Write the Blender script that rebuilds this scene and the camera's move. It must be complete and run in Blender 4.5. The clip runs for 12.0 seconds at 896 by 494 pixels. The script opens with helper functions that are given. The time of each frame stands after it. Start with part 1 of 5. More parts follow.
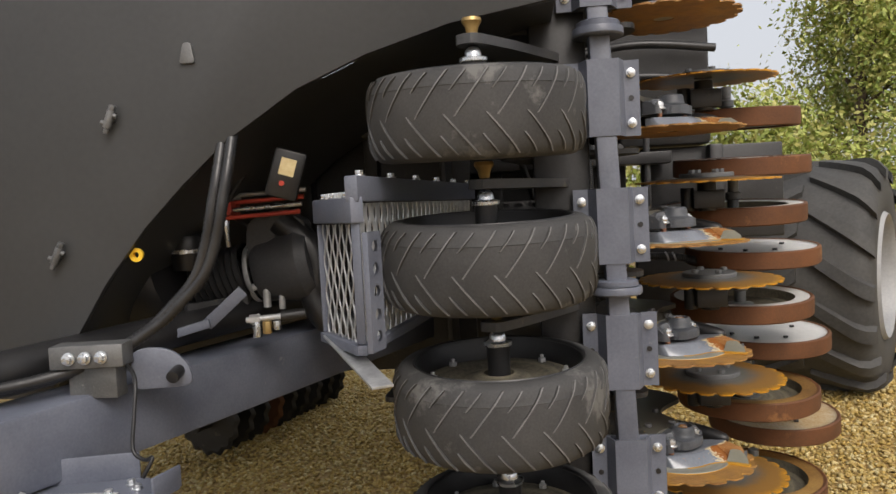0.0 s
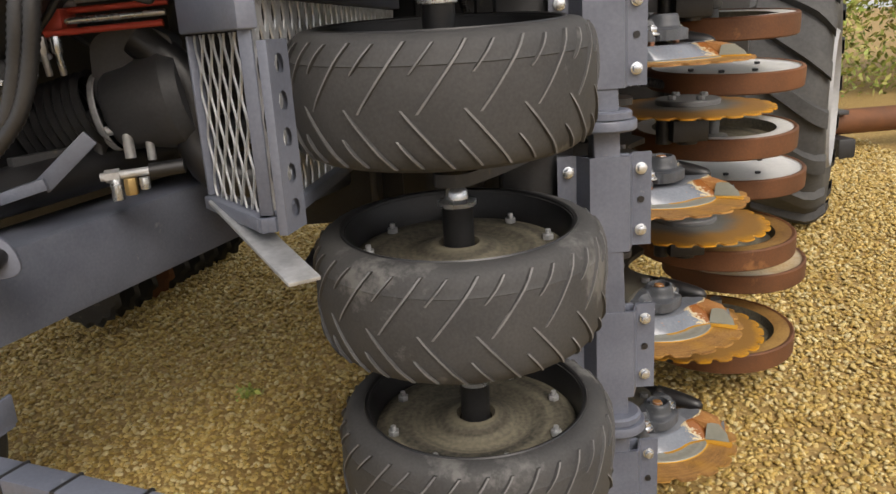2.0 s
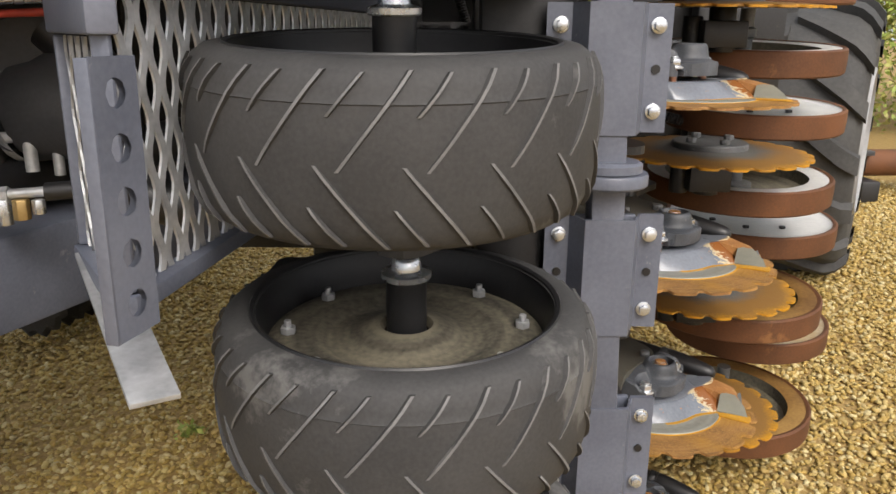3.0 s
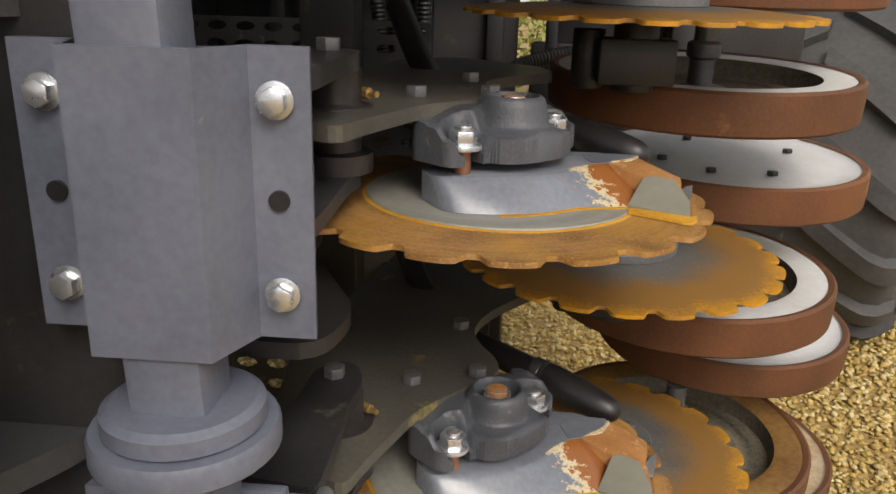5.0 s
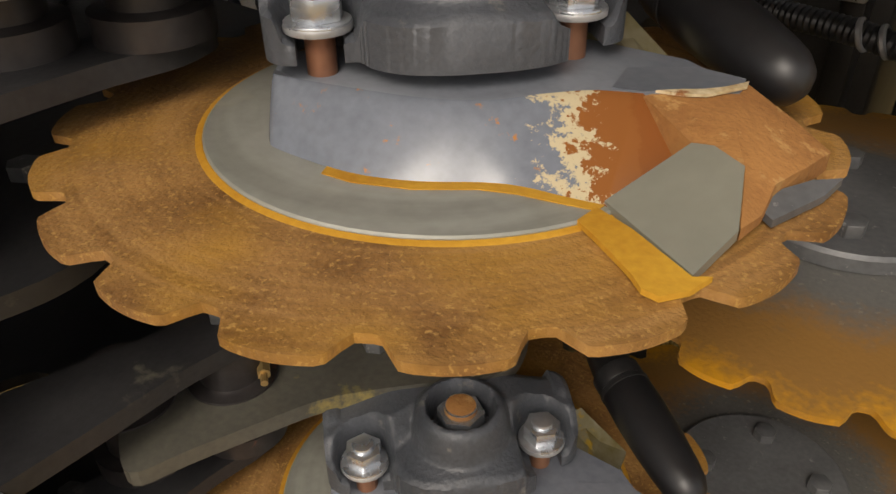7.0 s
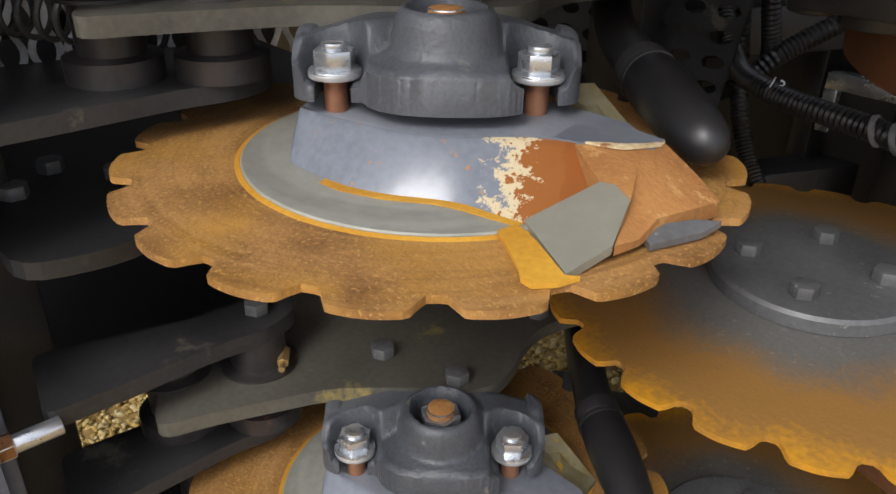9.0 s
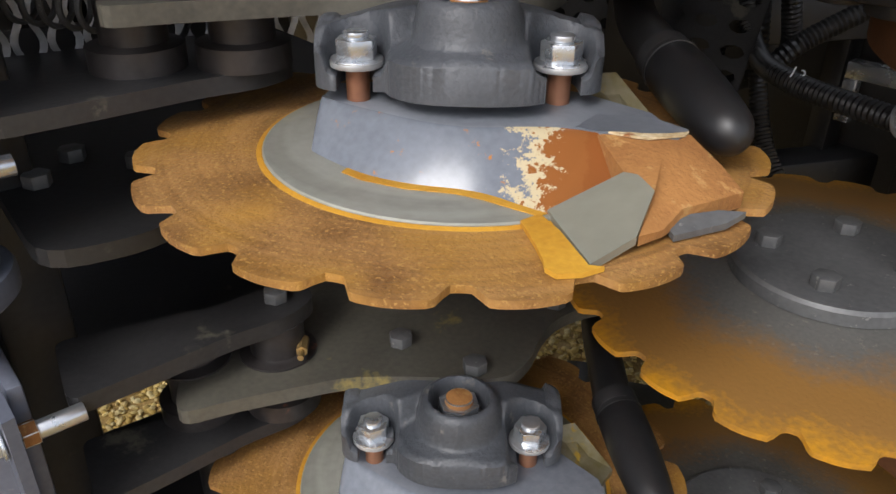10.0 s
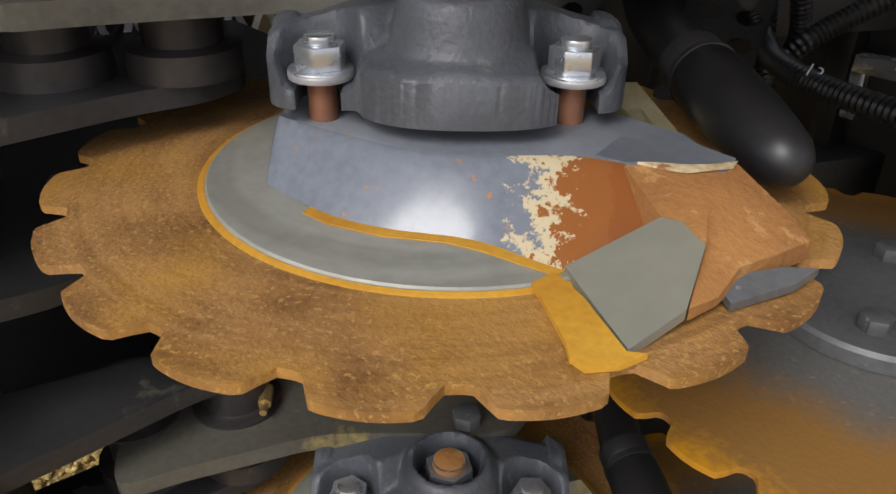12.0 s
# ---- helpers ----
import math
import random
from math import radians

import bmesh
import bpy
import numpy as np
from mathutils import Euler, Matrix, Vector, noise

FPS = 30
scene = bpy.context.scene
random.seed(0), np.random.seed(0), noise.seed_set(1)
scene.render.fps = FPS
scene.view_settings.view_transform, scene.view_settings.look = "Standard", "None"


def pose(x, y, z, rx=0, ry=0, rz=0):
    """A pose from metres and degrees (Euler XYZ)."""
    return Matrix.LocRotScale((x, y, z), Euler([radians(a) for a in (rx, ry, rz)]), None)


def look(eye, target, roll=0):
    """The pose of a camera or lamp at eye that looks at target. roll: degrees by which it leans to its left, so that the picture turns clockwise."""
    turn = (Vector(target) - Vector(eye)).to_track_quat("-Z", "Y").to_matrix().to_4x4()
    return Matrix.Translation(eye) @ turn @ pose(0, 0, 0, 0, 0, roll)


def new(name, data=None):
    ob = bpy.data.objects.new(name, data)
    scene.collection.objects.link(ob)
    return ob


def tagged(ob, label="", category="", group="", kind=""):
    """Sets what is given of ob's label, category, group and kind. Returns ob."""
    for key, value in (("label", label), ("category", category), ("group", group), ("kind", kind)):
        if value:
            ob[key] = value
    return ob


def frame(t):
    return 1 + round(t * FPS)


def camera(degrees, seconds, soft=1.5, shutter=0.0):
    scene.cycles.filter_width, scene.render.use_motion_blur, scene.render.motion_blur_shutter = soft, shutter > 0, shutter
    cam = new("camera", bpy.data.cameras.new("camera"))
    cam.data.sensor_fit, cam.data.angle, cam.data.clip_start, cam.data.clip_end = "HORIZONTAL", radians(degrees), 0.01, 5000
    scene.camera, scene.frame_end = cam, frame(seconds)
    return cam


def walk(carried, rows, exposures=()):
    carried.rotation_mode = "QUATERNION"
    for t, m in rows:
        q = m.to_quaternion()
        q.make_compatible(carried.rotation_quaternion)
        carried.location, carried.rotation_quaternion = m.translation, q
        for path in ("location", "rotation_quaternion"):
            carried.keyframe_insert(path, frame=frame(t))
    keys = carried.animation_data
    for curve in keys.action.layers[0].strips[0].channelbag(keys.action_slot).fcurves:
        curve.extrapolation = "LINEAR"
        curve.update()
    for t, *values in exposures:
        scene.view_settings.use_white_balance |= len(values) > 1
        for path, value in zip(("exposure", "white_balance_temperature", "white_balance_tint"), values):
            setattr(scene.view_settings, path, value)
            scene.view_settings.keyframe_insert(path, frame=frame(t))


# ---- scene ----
cam = camera(60.5, 12.0)
PATH = [
    (0, (-0.002, -0.707, 1.261), (-0.195, 1.281, 1.152), -2.9),
    (0.5, (-0.065, -0.678, 1.227), (-0.13, 1.275, 0.801), -2.7),
    (1, (-0.103, -0.538, 1.2), (-0.184, 1.387, 0.665), -4.4),
    (1.5, (-0.119, -0.39, 1.21), (-0.195, 1.534, 0.669), -5.7),
    (2, (-0.119, -0.195, 1.218), (-0.076, 1.728, 0.671), -3.5),
    (2.5, (-0.112, -0.017, 1.238), (-0.044, 1.906, 0.695), -1.5),
    (3, (-0.032, 0.127, 1.24), (0.001, 2.051, 0.697), 0.6),
    (3.5, (0.151, 0.279, 1.266), (0.072, 2.202, 0.722), 1.2),
    (3.7, (0.217, 0.331, 1.278), (0.111, 2.248, 0.717), 0.9),
    (5.3, (0.537, 1.001, 1.327), (0.389, 2.892, 0.694), 2.4),
    (5.5, (0.601, 1.079, 1.333), (0.344, 2.957, 0.695), 2.7),
    (6, (0.635, 1.228, 1.317), (-0.017, 2.982, 0.612), 2.7),
    (6.5, (0.647, 1.347, 1.295), (-0.179, 2.86, 0.28), 1.8),
    (7, (0.718, 1.34, 1.299), (-0.354, 2.62, 0.197), -0.9),
    (7.2, (0.756, 1.326, 1.306), (-0.374, 2.546, 0.194), -1.0),
    (8.8, (0.845, 1.318, 1.315), (-0.488, 2.482, 0.385), 0.6),
    (9, (0.849, 1.318, 1.316), (-0.471, 2.496, 0.383), 1.0),
    (9.5, (0.853, 1.31, 1.316), (-0.464, 2.479, 0.368), 0.8),
    (10, (0.845, 1.313, 1.316), (-0.485, 2.46, 0.359), 0.8),
    (10.5, (0.842, 1.321, 1.313), (-0.503, 2.443, 0.347), -0.1),
    (11, (0.843, 1.329, 1.311), (-0.512, 2.425, 0.329), -0.5),
    (11.5, (0.812, 1.343, 1.306), (-0.529, 2.457, 0.325), -0.6),
    (12, (0.763, 1.377, 1.301), (-0.52, 2.554, 0.316), 1.1),
]
walk(cam, [(t, look(eye, target, roll)) for t, eye, target, roll in PATH], [(0, 0.42, 6500, 10), (0.5, 0.67, 6650, 10), (2, 0.6, 6650, 10), (3, 0.78, 6450, 10), (3.5, 1.08, 6150, 10), (5.4, 0.47, 6700, 10), (6, 0.62, 6750, 10), (6.5, 0.47, 6850, 10), (7, 0.27, 6900, 10), (7.2, 0.24, 6900, 10), (8.8, 0.7, 6050, 10), (11, 0.7, 6050, 10), (12, 0.44, 6050, 10)])

# ---- light ----
world = bpy.data.worlds.new("sky")
scene.world = world
world.use_nodes = True
wn = world.node_tree.nodes
sky = wn.new("ShaderNodeTexSky")
sky.sky_type, sky.sun_disc = "NISHITA", False
sky.sun_elevation, sky.sun_rotation = radians(44), radians(160)
sky.air_density, sky.dust_density, sky.ozone_density = 0.45, 8.0, 0.3
cloud = wn.new("ShaderNodeMix")  # thin bright cloud over most of the sky
cloud.data_type = "RGBA"
cloud.inputs[0].default_value = 0.62
cloud.inputs[7].default_value = (4.9, 4.95, 5.0, 1)
world.node_tree.links.new(sky.outputs[0], cloud.inputs[6])
world.node_tree.links.new(cloud.outputs[2], wn["Background"].inputs[0])
wn["Background"].inputs[1].default_value = 0.15
sun = new("sun", bpy.data.lights.new("sun", "SUN"))
sun.data.energy, sun.data.angle, sun.data.color = 1.0, radians(25), (1.0, 0.97, 0.92)
sun.matrix_world = look((1.8, -5.0, 5.1), (0, 0, 0))


# ---- materials ----
def material(name, a, b, rough=0.6, metal=0.0, scale=12.0, bump=0.15, fine=120.0, spots=None, spot_scale=6.0, spot_cut=0.62, coat=0.0, rings=0.0):
    """Two-tone procedural surface: broad stains, fine grain, relief and, where given, spots of a third colour."""
    m = bpy.data.materials.new(name)
    m.use_nodes = True
    n, l = m.node_tree.nodes, m.node_tree.links
    bsdf = n["Principled BSDF"]
    co = n.new("ShaderNodeTexCoord")
    info = n.new("ShaderNodeObjectInfo")
    add = n.new("ShaderNodeVectorMath")
    add.operation = "MULTIPLY_ADD"
    add.inputs[1].default_value = (1, 1, 1)
    l.new(co.outputs["Object"], add.inputs[0])
    l.new(info.outputs["Random"], add.inputs[2])
    broad, grain = n.new("ShaderNodeTexNoise"), n.new("ShaderNodeTexNoise")
    broad.inputs["Scale"].default_value, broad.inputs["Detail"].default_value = scale, 6
    grain.inputs["Scale"].default_value, grain.inputs["Detail"].default_value = fine, 4
    for t in (broad, grain):
        l.new(add.outputs[0], t.inputs["Vector"])
    if rings:  # turned surface: the broad stains follow circles about the axis
        sep, flat, length, comb = n.new("ShaderNodeSeparateXYZ"), n.new("ShaderNodeCombineXYZ"), n.new("ShaderNodeVectorMath"), n.new("ShaderNodeCombineXYZ")
        l.new(co.outputs["Object"], sep.inputs[0])
        l.new(sep.outputs["X"], flat.inputs["X"])
        l.new(sep.outputs["Y"], flat.inputs["Y"])
        length.operation = "LENGTH"
        l.new(flat.outputs[0], length.inputs[0])
        scaled = n.new("ShaderNodeMath")
        scaled.operation = "MULTIPLY"
        scaled.inputs[1].default_value = rings
        l.new(length.outputs["Value"], scaled.inputs[0])
        l.new(scaled.outputs[0], comb.inputs["X"])
        warp = n.new("ShaderNodeVectorMath")
        warp.operation = "MULTIPLY_ADD"
        warp.inputs[1].default_value = (2.5, 2.5, 2.5)
        l.new(co.outputs["Object"], warp.inputs[0])
        l.new(comb.outputs[0], warp.inputs[2])
        l.new(warp.outputs[0], broad.inputs["Vector"])
    blend = n.new("ShaderNodeMath")
    blend.operation = "MULTIPLY_ADD"
    blend.inputs[1].default_value = 0.45
    l.new(grain.outputs[0], blend.inputs[0])
    l.new(broad.outputs[0], blend.inputs[2])
    ramp = n.new("ShaderNodeValToRGB")
    ramp.color_ramp.elements[0].position, ramp.color_ramp.elements[1].position = 0.5, 0.95
    ramp.color_ramp.elements[0].color, ramp.color_ramp.elements[1].color = (*a, 1), (*b, 1)
    l.new(blend.outputs[0], ramp.inputs[0])
    colour = ramp.outputs[0]
    rmap = n.new("ShaderNodeMapRange")
    rmap.inputs["To Min"].default_value, rmap.inputs["To Max"].default_value = max(0.05, rough - 0.12), min(1, rough + 0.12)
    l.new(broad.outputs[0], rmap.inputs[0])
    l.new(rmap.outputs[0], bsdf.inputs["Roughness"])
    if spots:
        sp = n.new("ShaderNodeTexNoise")
        sp.inputs["Scale"].default_value, sp.inputs["Detail"].default_value, sp.inputs["Roughness"].default_value = spot_scale, 8, 0.65
        l.new(add.outputs[0], sp.inputs["Vector"])
        cut = n.new("ShaderNodeMapRange")
        cut.inputs["From Min"].default_value, cut.inputs["From Max"].default_value = spot_cut, spot_cut + (0.2 if rings else 0.05)
        l.new(sp.outputs[0], cut.inputs[0])
        mix = n.new("ShaderNodeMix")
        mix.data_type = "RGBA"
        l.new(cut.outputs[0], mix.inputs[0])
        l.new(colour, mix.inputs[6])
        mix.inputs[7].default_value = (*spots, 1)
        colour = mix.outputs[2]
    l.new(colour, bsdf.inputs["Base Color"])
    bsdf.inputs["Metallic"].default_value = metal
    bsdf.inputs["Coat Weight"].default_value = coat
    if bump:
        bm_ = n.new("ShaderNodeBump")
        bm_.inputs["Strength"].default_value, bm_.inputs["Distance"].default_value = bump, 0.002
        l.new(blend.outputs[0], bm_.inputs["Height"])
        l.new(bm_.outputs[0], bsdf.inputs["Normal"])
    return m


grey = material("grey_paint", (0.085, 0.095, 0.125), (0.14, 0.153, 0.192), 0.4, 0, 7, 0.08, 160, (0.21, 0.215, 0.23), 22, 0.67)
grey_dark = material("dark_grey_paint", (0.03, 0.031, 0.034), (0.06, 0.061, 0.064), 0.5, 0, 6, 0.1, 120, (0.11, 0.1, 0.075), 9, 0.62)
casting = material("cast_iron_paint", (0.04, 0.045, 0.053), (0.085, 0.092, 0.105), 0.45, 0, 14, 0.8, 300, (0.14, 0.137, 0.13), 40, 0.63)
tank_paint = material("tank_paint", (0.028, 0.03, 0.032), (0.04, 0.042, 0.044), 0.5, 0, 2, 0.03, 60)
black = material("black_plastic", (0.008, 0.008, 0.009), (0.02, 0.02, 0.021), 0.4, 0, 10, 0.1, 150)
black_steel = material("black_steel", (0.009, 0.009, 0.01), (0.026, 0.026, 0.027), 0.45, 0, 8, 0.25, 150, (0.055, 0.05, 0.04), 14, 0.64)
dusty_steel = material("dusty_black_steel", (0.014, 0.014, 0.0155), (0.036, 0.0355, 0.036), 0.45, 0, 9, 0.3, 180, (0.1, 0.094, 0.072), 11, 0.61)
arm_steel = material("soil_dusted_steel", (0.042, 0.0415, 0.037), (0.106, 0.1, 0.08), 0.42, 0, 7, 0.35, 170, (0.25, 0.2, 0.07), 9, 0.62)
rubber = material("tyre_rubber", (0.028, 0.028, 0.0285), (0.058, 0.057, 0.056), 0.72, 0, 6, 0.25, 200, (0.115, 0.113, 0.108), 4, 0.6)
rubber_edge = material("dusty_rubber_edge", (0.105, 0.106, 0.108), (0.185, 0.184, 0.182), 0.72, 0, 20, 0.2, 200)
big_rubber = material("tractor_rubber", (0.032, 0.032, 0.032), (0.074, 0.073, 0.07), 0.75, 0, 3, 0.3, 60)
def rusted_disc_material():
    """Rolled steel rusted brown-orange: yellow clouds, worn arcs round the axle and fine pale speckle."""
    m = material("rusted_disc", (0.165, 0.077, 0.023), (0.4, 0.212, 0.066), 0.54, 0.1, 26, 1.0, 330, (0.44, 0.255, 0.08), 320, 0.56)
    n, l = m.node_tree.nodes, m.node_tree.links
    bsdf = n["Principled BSDF"]
    base = bsdf.inputs["Base Color"].links[0].from_socket
    co = n.new("ShaderNodeTexCoord")
    flat = n.new("ShaderNodeVectorMath")
    flat.operation = "MULTIPLY"
    flat.inputs[1].default_value = (1, 1, 0)
    l.new(co.outputs["Object"], flat.inputs[0])
    length = n.new("ShaderNodeVectorMath")
    length.operation = "LENGTH"
    l.new(flat.outputs[0], length.inputs[0])
    arc = n.new("ShaderNodeCombineXYZ")
    ring = n.new("ShaderNodeMath")
    ring.operation = "MULTIPLY"
    ring.inputs[1].default_value = 140
    l.new(length.outputs["Value"], ring.inputs[0])
    l.new(ring.outputs[0], arc.inputs["X"])
    sway = n.new("ShaderNodeVectorMath")
    sway.operation = "MULTIPLY_ADD"
    sway.inputs[1].default_value = (7, 7, 7)
    l.new(co.outputs["Object"], sway.inputs[0])
    l.new(arc.outputs[0], sway.inputs[2])
    clouds, arcs = n.new("ShaderNodeTexNoise"), n.new("ShaderNodeTexNoise")
    clouds.inputs["Scale"].default_value, clouds.inputs["Detail"].default_value = 11, 7
    arcs.inputs["Scale"].default_value, arcs.inputs["Detail"].default_value = 1.0, 5
    l.new(co.outputs["Object"], clouds.inputs["Vector"])
    l.new(sway.outputs[0], arcs.inputs["Vector"])
    for source, lo, hi, most, colour in ((clouds, 0.44, 0.66, 0.75, (0.44, 0.23, 0.035)), (arcs, 0.52, 0.72, 0.55, (0.42, 0.235, 0.085)), (arcs, 0.46, 0.3, 0.45, (0.13, 0.055, 0.018))):
        cut, mix = n.new("ShaderNodeMapRange"), n.new("ShaderNodeMix")
        cut.inputs["From Min"].default_value, cut.inputs["From Max"].default_value = lo, hi
        cut.inputs["To Max"].default_value = most
        l.new(source.outputs[0], cut.inputs[0])
        mix.data_type = "RGBA"
        l.new(cut.outputs[0], mix.inputs[0])
        l.new(base, mix.inputs[6])
        mix.inputs[7].default_value = (*colour, 1)
        base = mix.outputs[2]
    l.new(base, bsdf.inputs["Base Color"])
    return m


rust = rusted_disc_material()
rust_yellow = material("yellow_rust", (0.42, 0.19, 0.012), (0.62, 0.34, 0.03), 0.65, 0.1, 14, 0.5, 240)
rust_red = material("brown_rust_band", (0.085, 0.033, 0.012), (0.165, 0.064, 0.022), 0.7, 0.1, 7, 0.35, 200, (0.22, 0.1, 0.035), 5, 0.62)
rust_deep = material("bare_rust", (0.24, 0.1, 0.026), (0.38, 0.18, 0.05), 0.8, 0.0, 22, 1.0, 300, (0.42, 0.23, 0.075), 60, 0.58)
steel = material("bare_steel", (0.25, 0.25, 0.21), (0.38, 0.38, 0.335), 0.42, 0.3, 3, 0.12, 90, (0.42, 0.38, 0.27), 7, 0.6, rings=20)
steel_dark = material("dull_steel", (0.085, 0.088, 0.09), (0.16, 0.163, 0.165), 0.45, 0.3, 12, 0.3, 180, (0.27, 0.27, 0.26), 110, 0.64)
carbide = material("ground_carbide", (0.22, 0.22, 0.18), (0.31, 0.305, 0.245), 0.4, 0.3, 6, 0.05, 60)
zinc = material("zinc", (0.5, 0.53, 0.57), (0.7, 0.72, 0.74), 0.27, 0.85, 30, 0.1, 200)
galv = material("galvanised", (0.36, 0.37, 0.38), (0.58, 0.59, 0.6), 0.42, 0.6, 25, 0.2, 120)
hose_black = material("hose_black", (0.012, 0.012, 0.013), (0.03, 0.03, 0.031), 0.33, 0, 10, 0.1, 150)
white_rim = material("white_enamel", (0.5, 0.5, 0.49), (0.66, 0.66, 0.64), 0.35, 0, 6, 0.05, 80, (0.42, 0.33, 0.2), 7, 0.66)
rim_stain = material("rust_stained_rim", (0.34, 0.2, 0.05), (0.58, 0.52, 0.4), 0.6, 0, 5, 0.2, 120, (0.5, 0.26, 0.03), 4, 0.62)
rim_grey = material("grey_rim_paint", (0.24, 0.245, 0.25), (0.34, 0.345, 0.35), 0.5, 0, 5, 0.05, 80)
rim_brown = material("rust_brown_rim", (0.14, 0.065, 0.018), (0.34, 0.2, 0.055), 0.6, 0, 5, 0.2, 120, (0.5, 0.44, 0.33), 4, 0.66)
dirt_disc = material("dusty_wheel_disc", (0.03, 0.028, 0.022), (0.2, 0.178, 0.125), 0.85, 0, 1.3, 0.4, 120, (0.26, 0.23, 0.16), 6, 0.6, rings=30)
orange = material("orange_reflective", (0.8, 0.09, 0.012), (0.86, 0.115, 0.02), 0.35, 0, 5, 0.02, 80)
white = material("white_reflective", (0.66, 0.71, 0.77), (0.72, 0.77, 0.83), 0.3, 0, 5, 0.02, 80)
red = material("red_paint", (0.4, 0.04, 0.025), (0.52, 0.07, 0.04), 0.45, 0, 9, 0.1, 90)
yellow = material("yellow_plastic", (0.7, 0.42, 0.02), (0.8, 0.52, 0.04), 0.4, 0, 9, 0.05, 80)
brass = material("brass_grease", (0.36, 0.24, 0.09), (0.5, 0.36, 0.16), 0.4, 0.7, 20, 0.1, 100)
cream = material("cream_primer", (0.6, 0.48, 0.24), (0.75, 0.64, 0.38), 0.7, 0, 40, 0.5, 200)
bark = material("bark", (0.06, 0.045, 0.03), (0.14, 0.1, 0.07), 0.9, 0, 12, 0.6, 80)


def worn_paint():
    """Grey paint that flakes to cream primer and bare rust towards the working end of the scraper."""
    m = material("worn_scraper_paint", (0.132, 0.147, 0.172), (0.205, 0.226, 0.265), 0.22, 0, 7, 0.1, 160, (0.42, 0.18, 0.05), 60, 0.645)
    n, l = m.node_tree.nodes, m.node_tree.links
    bsdf = n["Principled BSDF"]
    paint = bsdf.inputs["Base Color"].links[0].from_socket
    co, noi = n.new("ShaderNodeTexCoord"), n.new("ShaderNodeTexNoise")
    noi.inputs["Scale"].default_value, noi.inputs["Detail"].default_value, noi.inputs["Roughness"].default_value = 45, 8, 0.7
    l.new(co.outputs["Object"], noi.inputs["Vector"])
    dot = n.new("ShaderNodeVectorMath")
    dot.operation = "DOT_PRODUCT"
    dot.inputs[1].default_value = (0.814, 0.581, 0.0)
    l.new(co.outputs["Object"], dot.inputs[0])
    chips = n.new("ShaderNodeTexNoise")
    chips.inputs["Scale"].default_value, chips.inputs["Detail"].default_value, chips.inputs["Roughness"].default_value = 120, 7, 0.7
    l.new(co.outputs["Object"], chips.inputs["Vector"])
    for lo, soft, wide, source, colour in ((0.109, 0.004, 0.10, chips, (0.52, 0.44, 0.28)), (0.1265, 0.002, 0.10, chips, (0.25, 0.095, 0.027)), (0.1125, 0.002, 0.024, noi, (0.23, 0.08, 0.022))):
        along = n.new("ShaderNodeMath")
        along.operation = "MULTIPLY_ADD"
        along.inputs[1].default_value = wide
        l.new(source.outputs[0], along.inputs[0])
        l.new(dot.outputs["Value"], along.inputs[2])
        cut = n.new("ShaderNodeMapRange")
        cut.inputs["From Min"].default_value, cut.inputs["From Max"].default_value = lo, lo + soft
        l.new(along.outputs[0], cut.inputs[0])
        mix = n.new("ShaderNodeMix")
        mix.data_type = "RGBA"
        l.new(cut.outputs[0], mix.inputs[0])
        l.new(paint, mix.inputs[6])
        mix.inputs[7].default_value = (*colour, 1)
        paint = mix.outputs[2]
    l.new(paint, bsdf.inputs["Base Color"])
    return m


scraper_paint = worn_paint()


def stained_disc_material():
    """Dull grey steel disc: brown stain spreads outwards and the rim is bright yellow rust."""
    m = material("stained_disc", (0.085, 0.085, 0.08), (0.15, 0.148, 0.135), 0.5, 0.2, 9, 0.6, 260, (0.21, 0.2, 0.17), 120, 0.6)
    n, l = m.node_tree.nodes, m.node_tree.links
    bsdf = n["Principled BSDF"]
    base = bsdf.inputs["Base Color"].links[0].from_socket
    co, noi, grain = n.new("ShaderNodeTexCoord"), n.new("ShaderNodeTexNoise"), n.new("ShaderNodeTexNoise")
    for t, scale in ((noi, 14), (grain, 190)):
        t.inputs["Scale"].default_value, t.inputs["Detail"].default_value = scale, 6
        l.new(co.outputs["Object"], t.inputs["Vector"])
    flat = n.new("ShaderNodeVectorMath")
    flat.operation = "MULTIPLY"
    flat.inputs[1].default_value = (1, 1, 0)
    l.new(co.outputs["Object"], flat.inputs[0])
    length = n.new("ShaderNodeVectorMath")
    length.operation = "LENGTH"
    l.new(flat.outputs[0], length.inputs[0])
    warp = n.new("ShaderNodeMath")
    warp.operation = "MULTIPLY_ADD"
    warp.inputs[1].default_value = 0.07
    l.new(noi.outputs[0], warp.inputs[0])
    l.new(length.outputs["Value"], warp.inputs[2])
    fine = n.new("ShaderNodeMath")
    fine.operation = "MULTIPLY_ADD"
    fine.inputs[1].default_value = 0.05
    l.new(grain.outputs[0], fine.inputs[0])
    l.new(warp.outputs[0], fine.inputs[2])
    for lo, hi, colour in ((0.175, 0.225, (0.27, 0.14, 0.035)), (0.268, 0.298, (0.54, 0.26, 0.012))):
        cut, mix = n.new("ShaderNodeMapRange"), n.new("ShaderNodeMix")
        cut.inputs["From Min"].default_value, cut.inputs["From Max"].default_value = lo, hi
        l.new(fine.outputs[0], cut.inputs[0])
        mix.data_type = "RGBA"
        l.new(cut.outputs[0], mix.inputs[0])
        l.new(base, mix.inputs[6])
        mix.inputs[7].default_value = (*colour, 1)
        base = mix.outputs[2]
    l.new(base, bsdf.inputs["Base Color"])
    return m


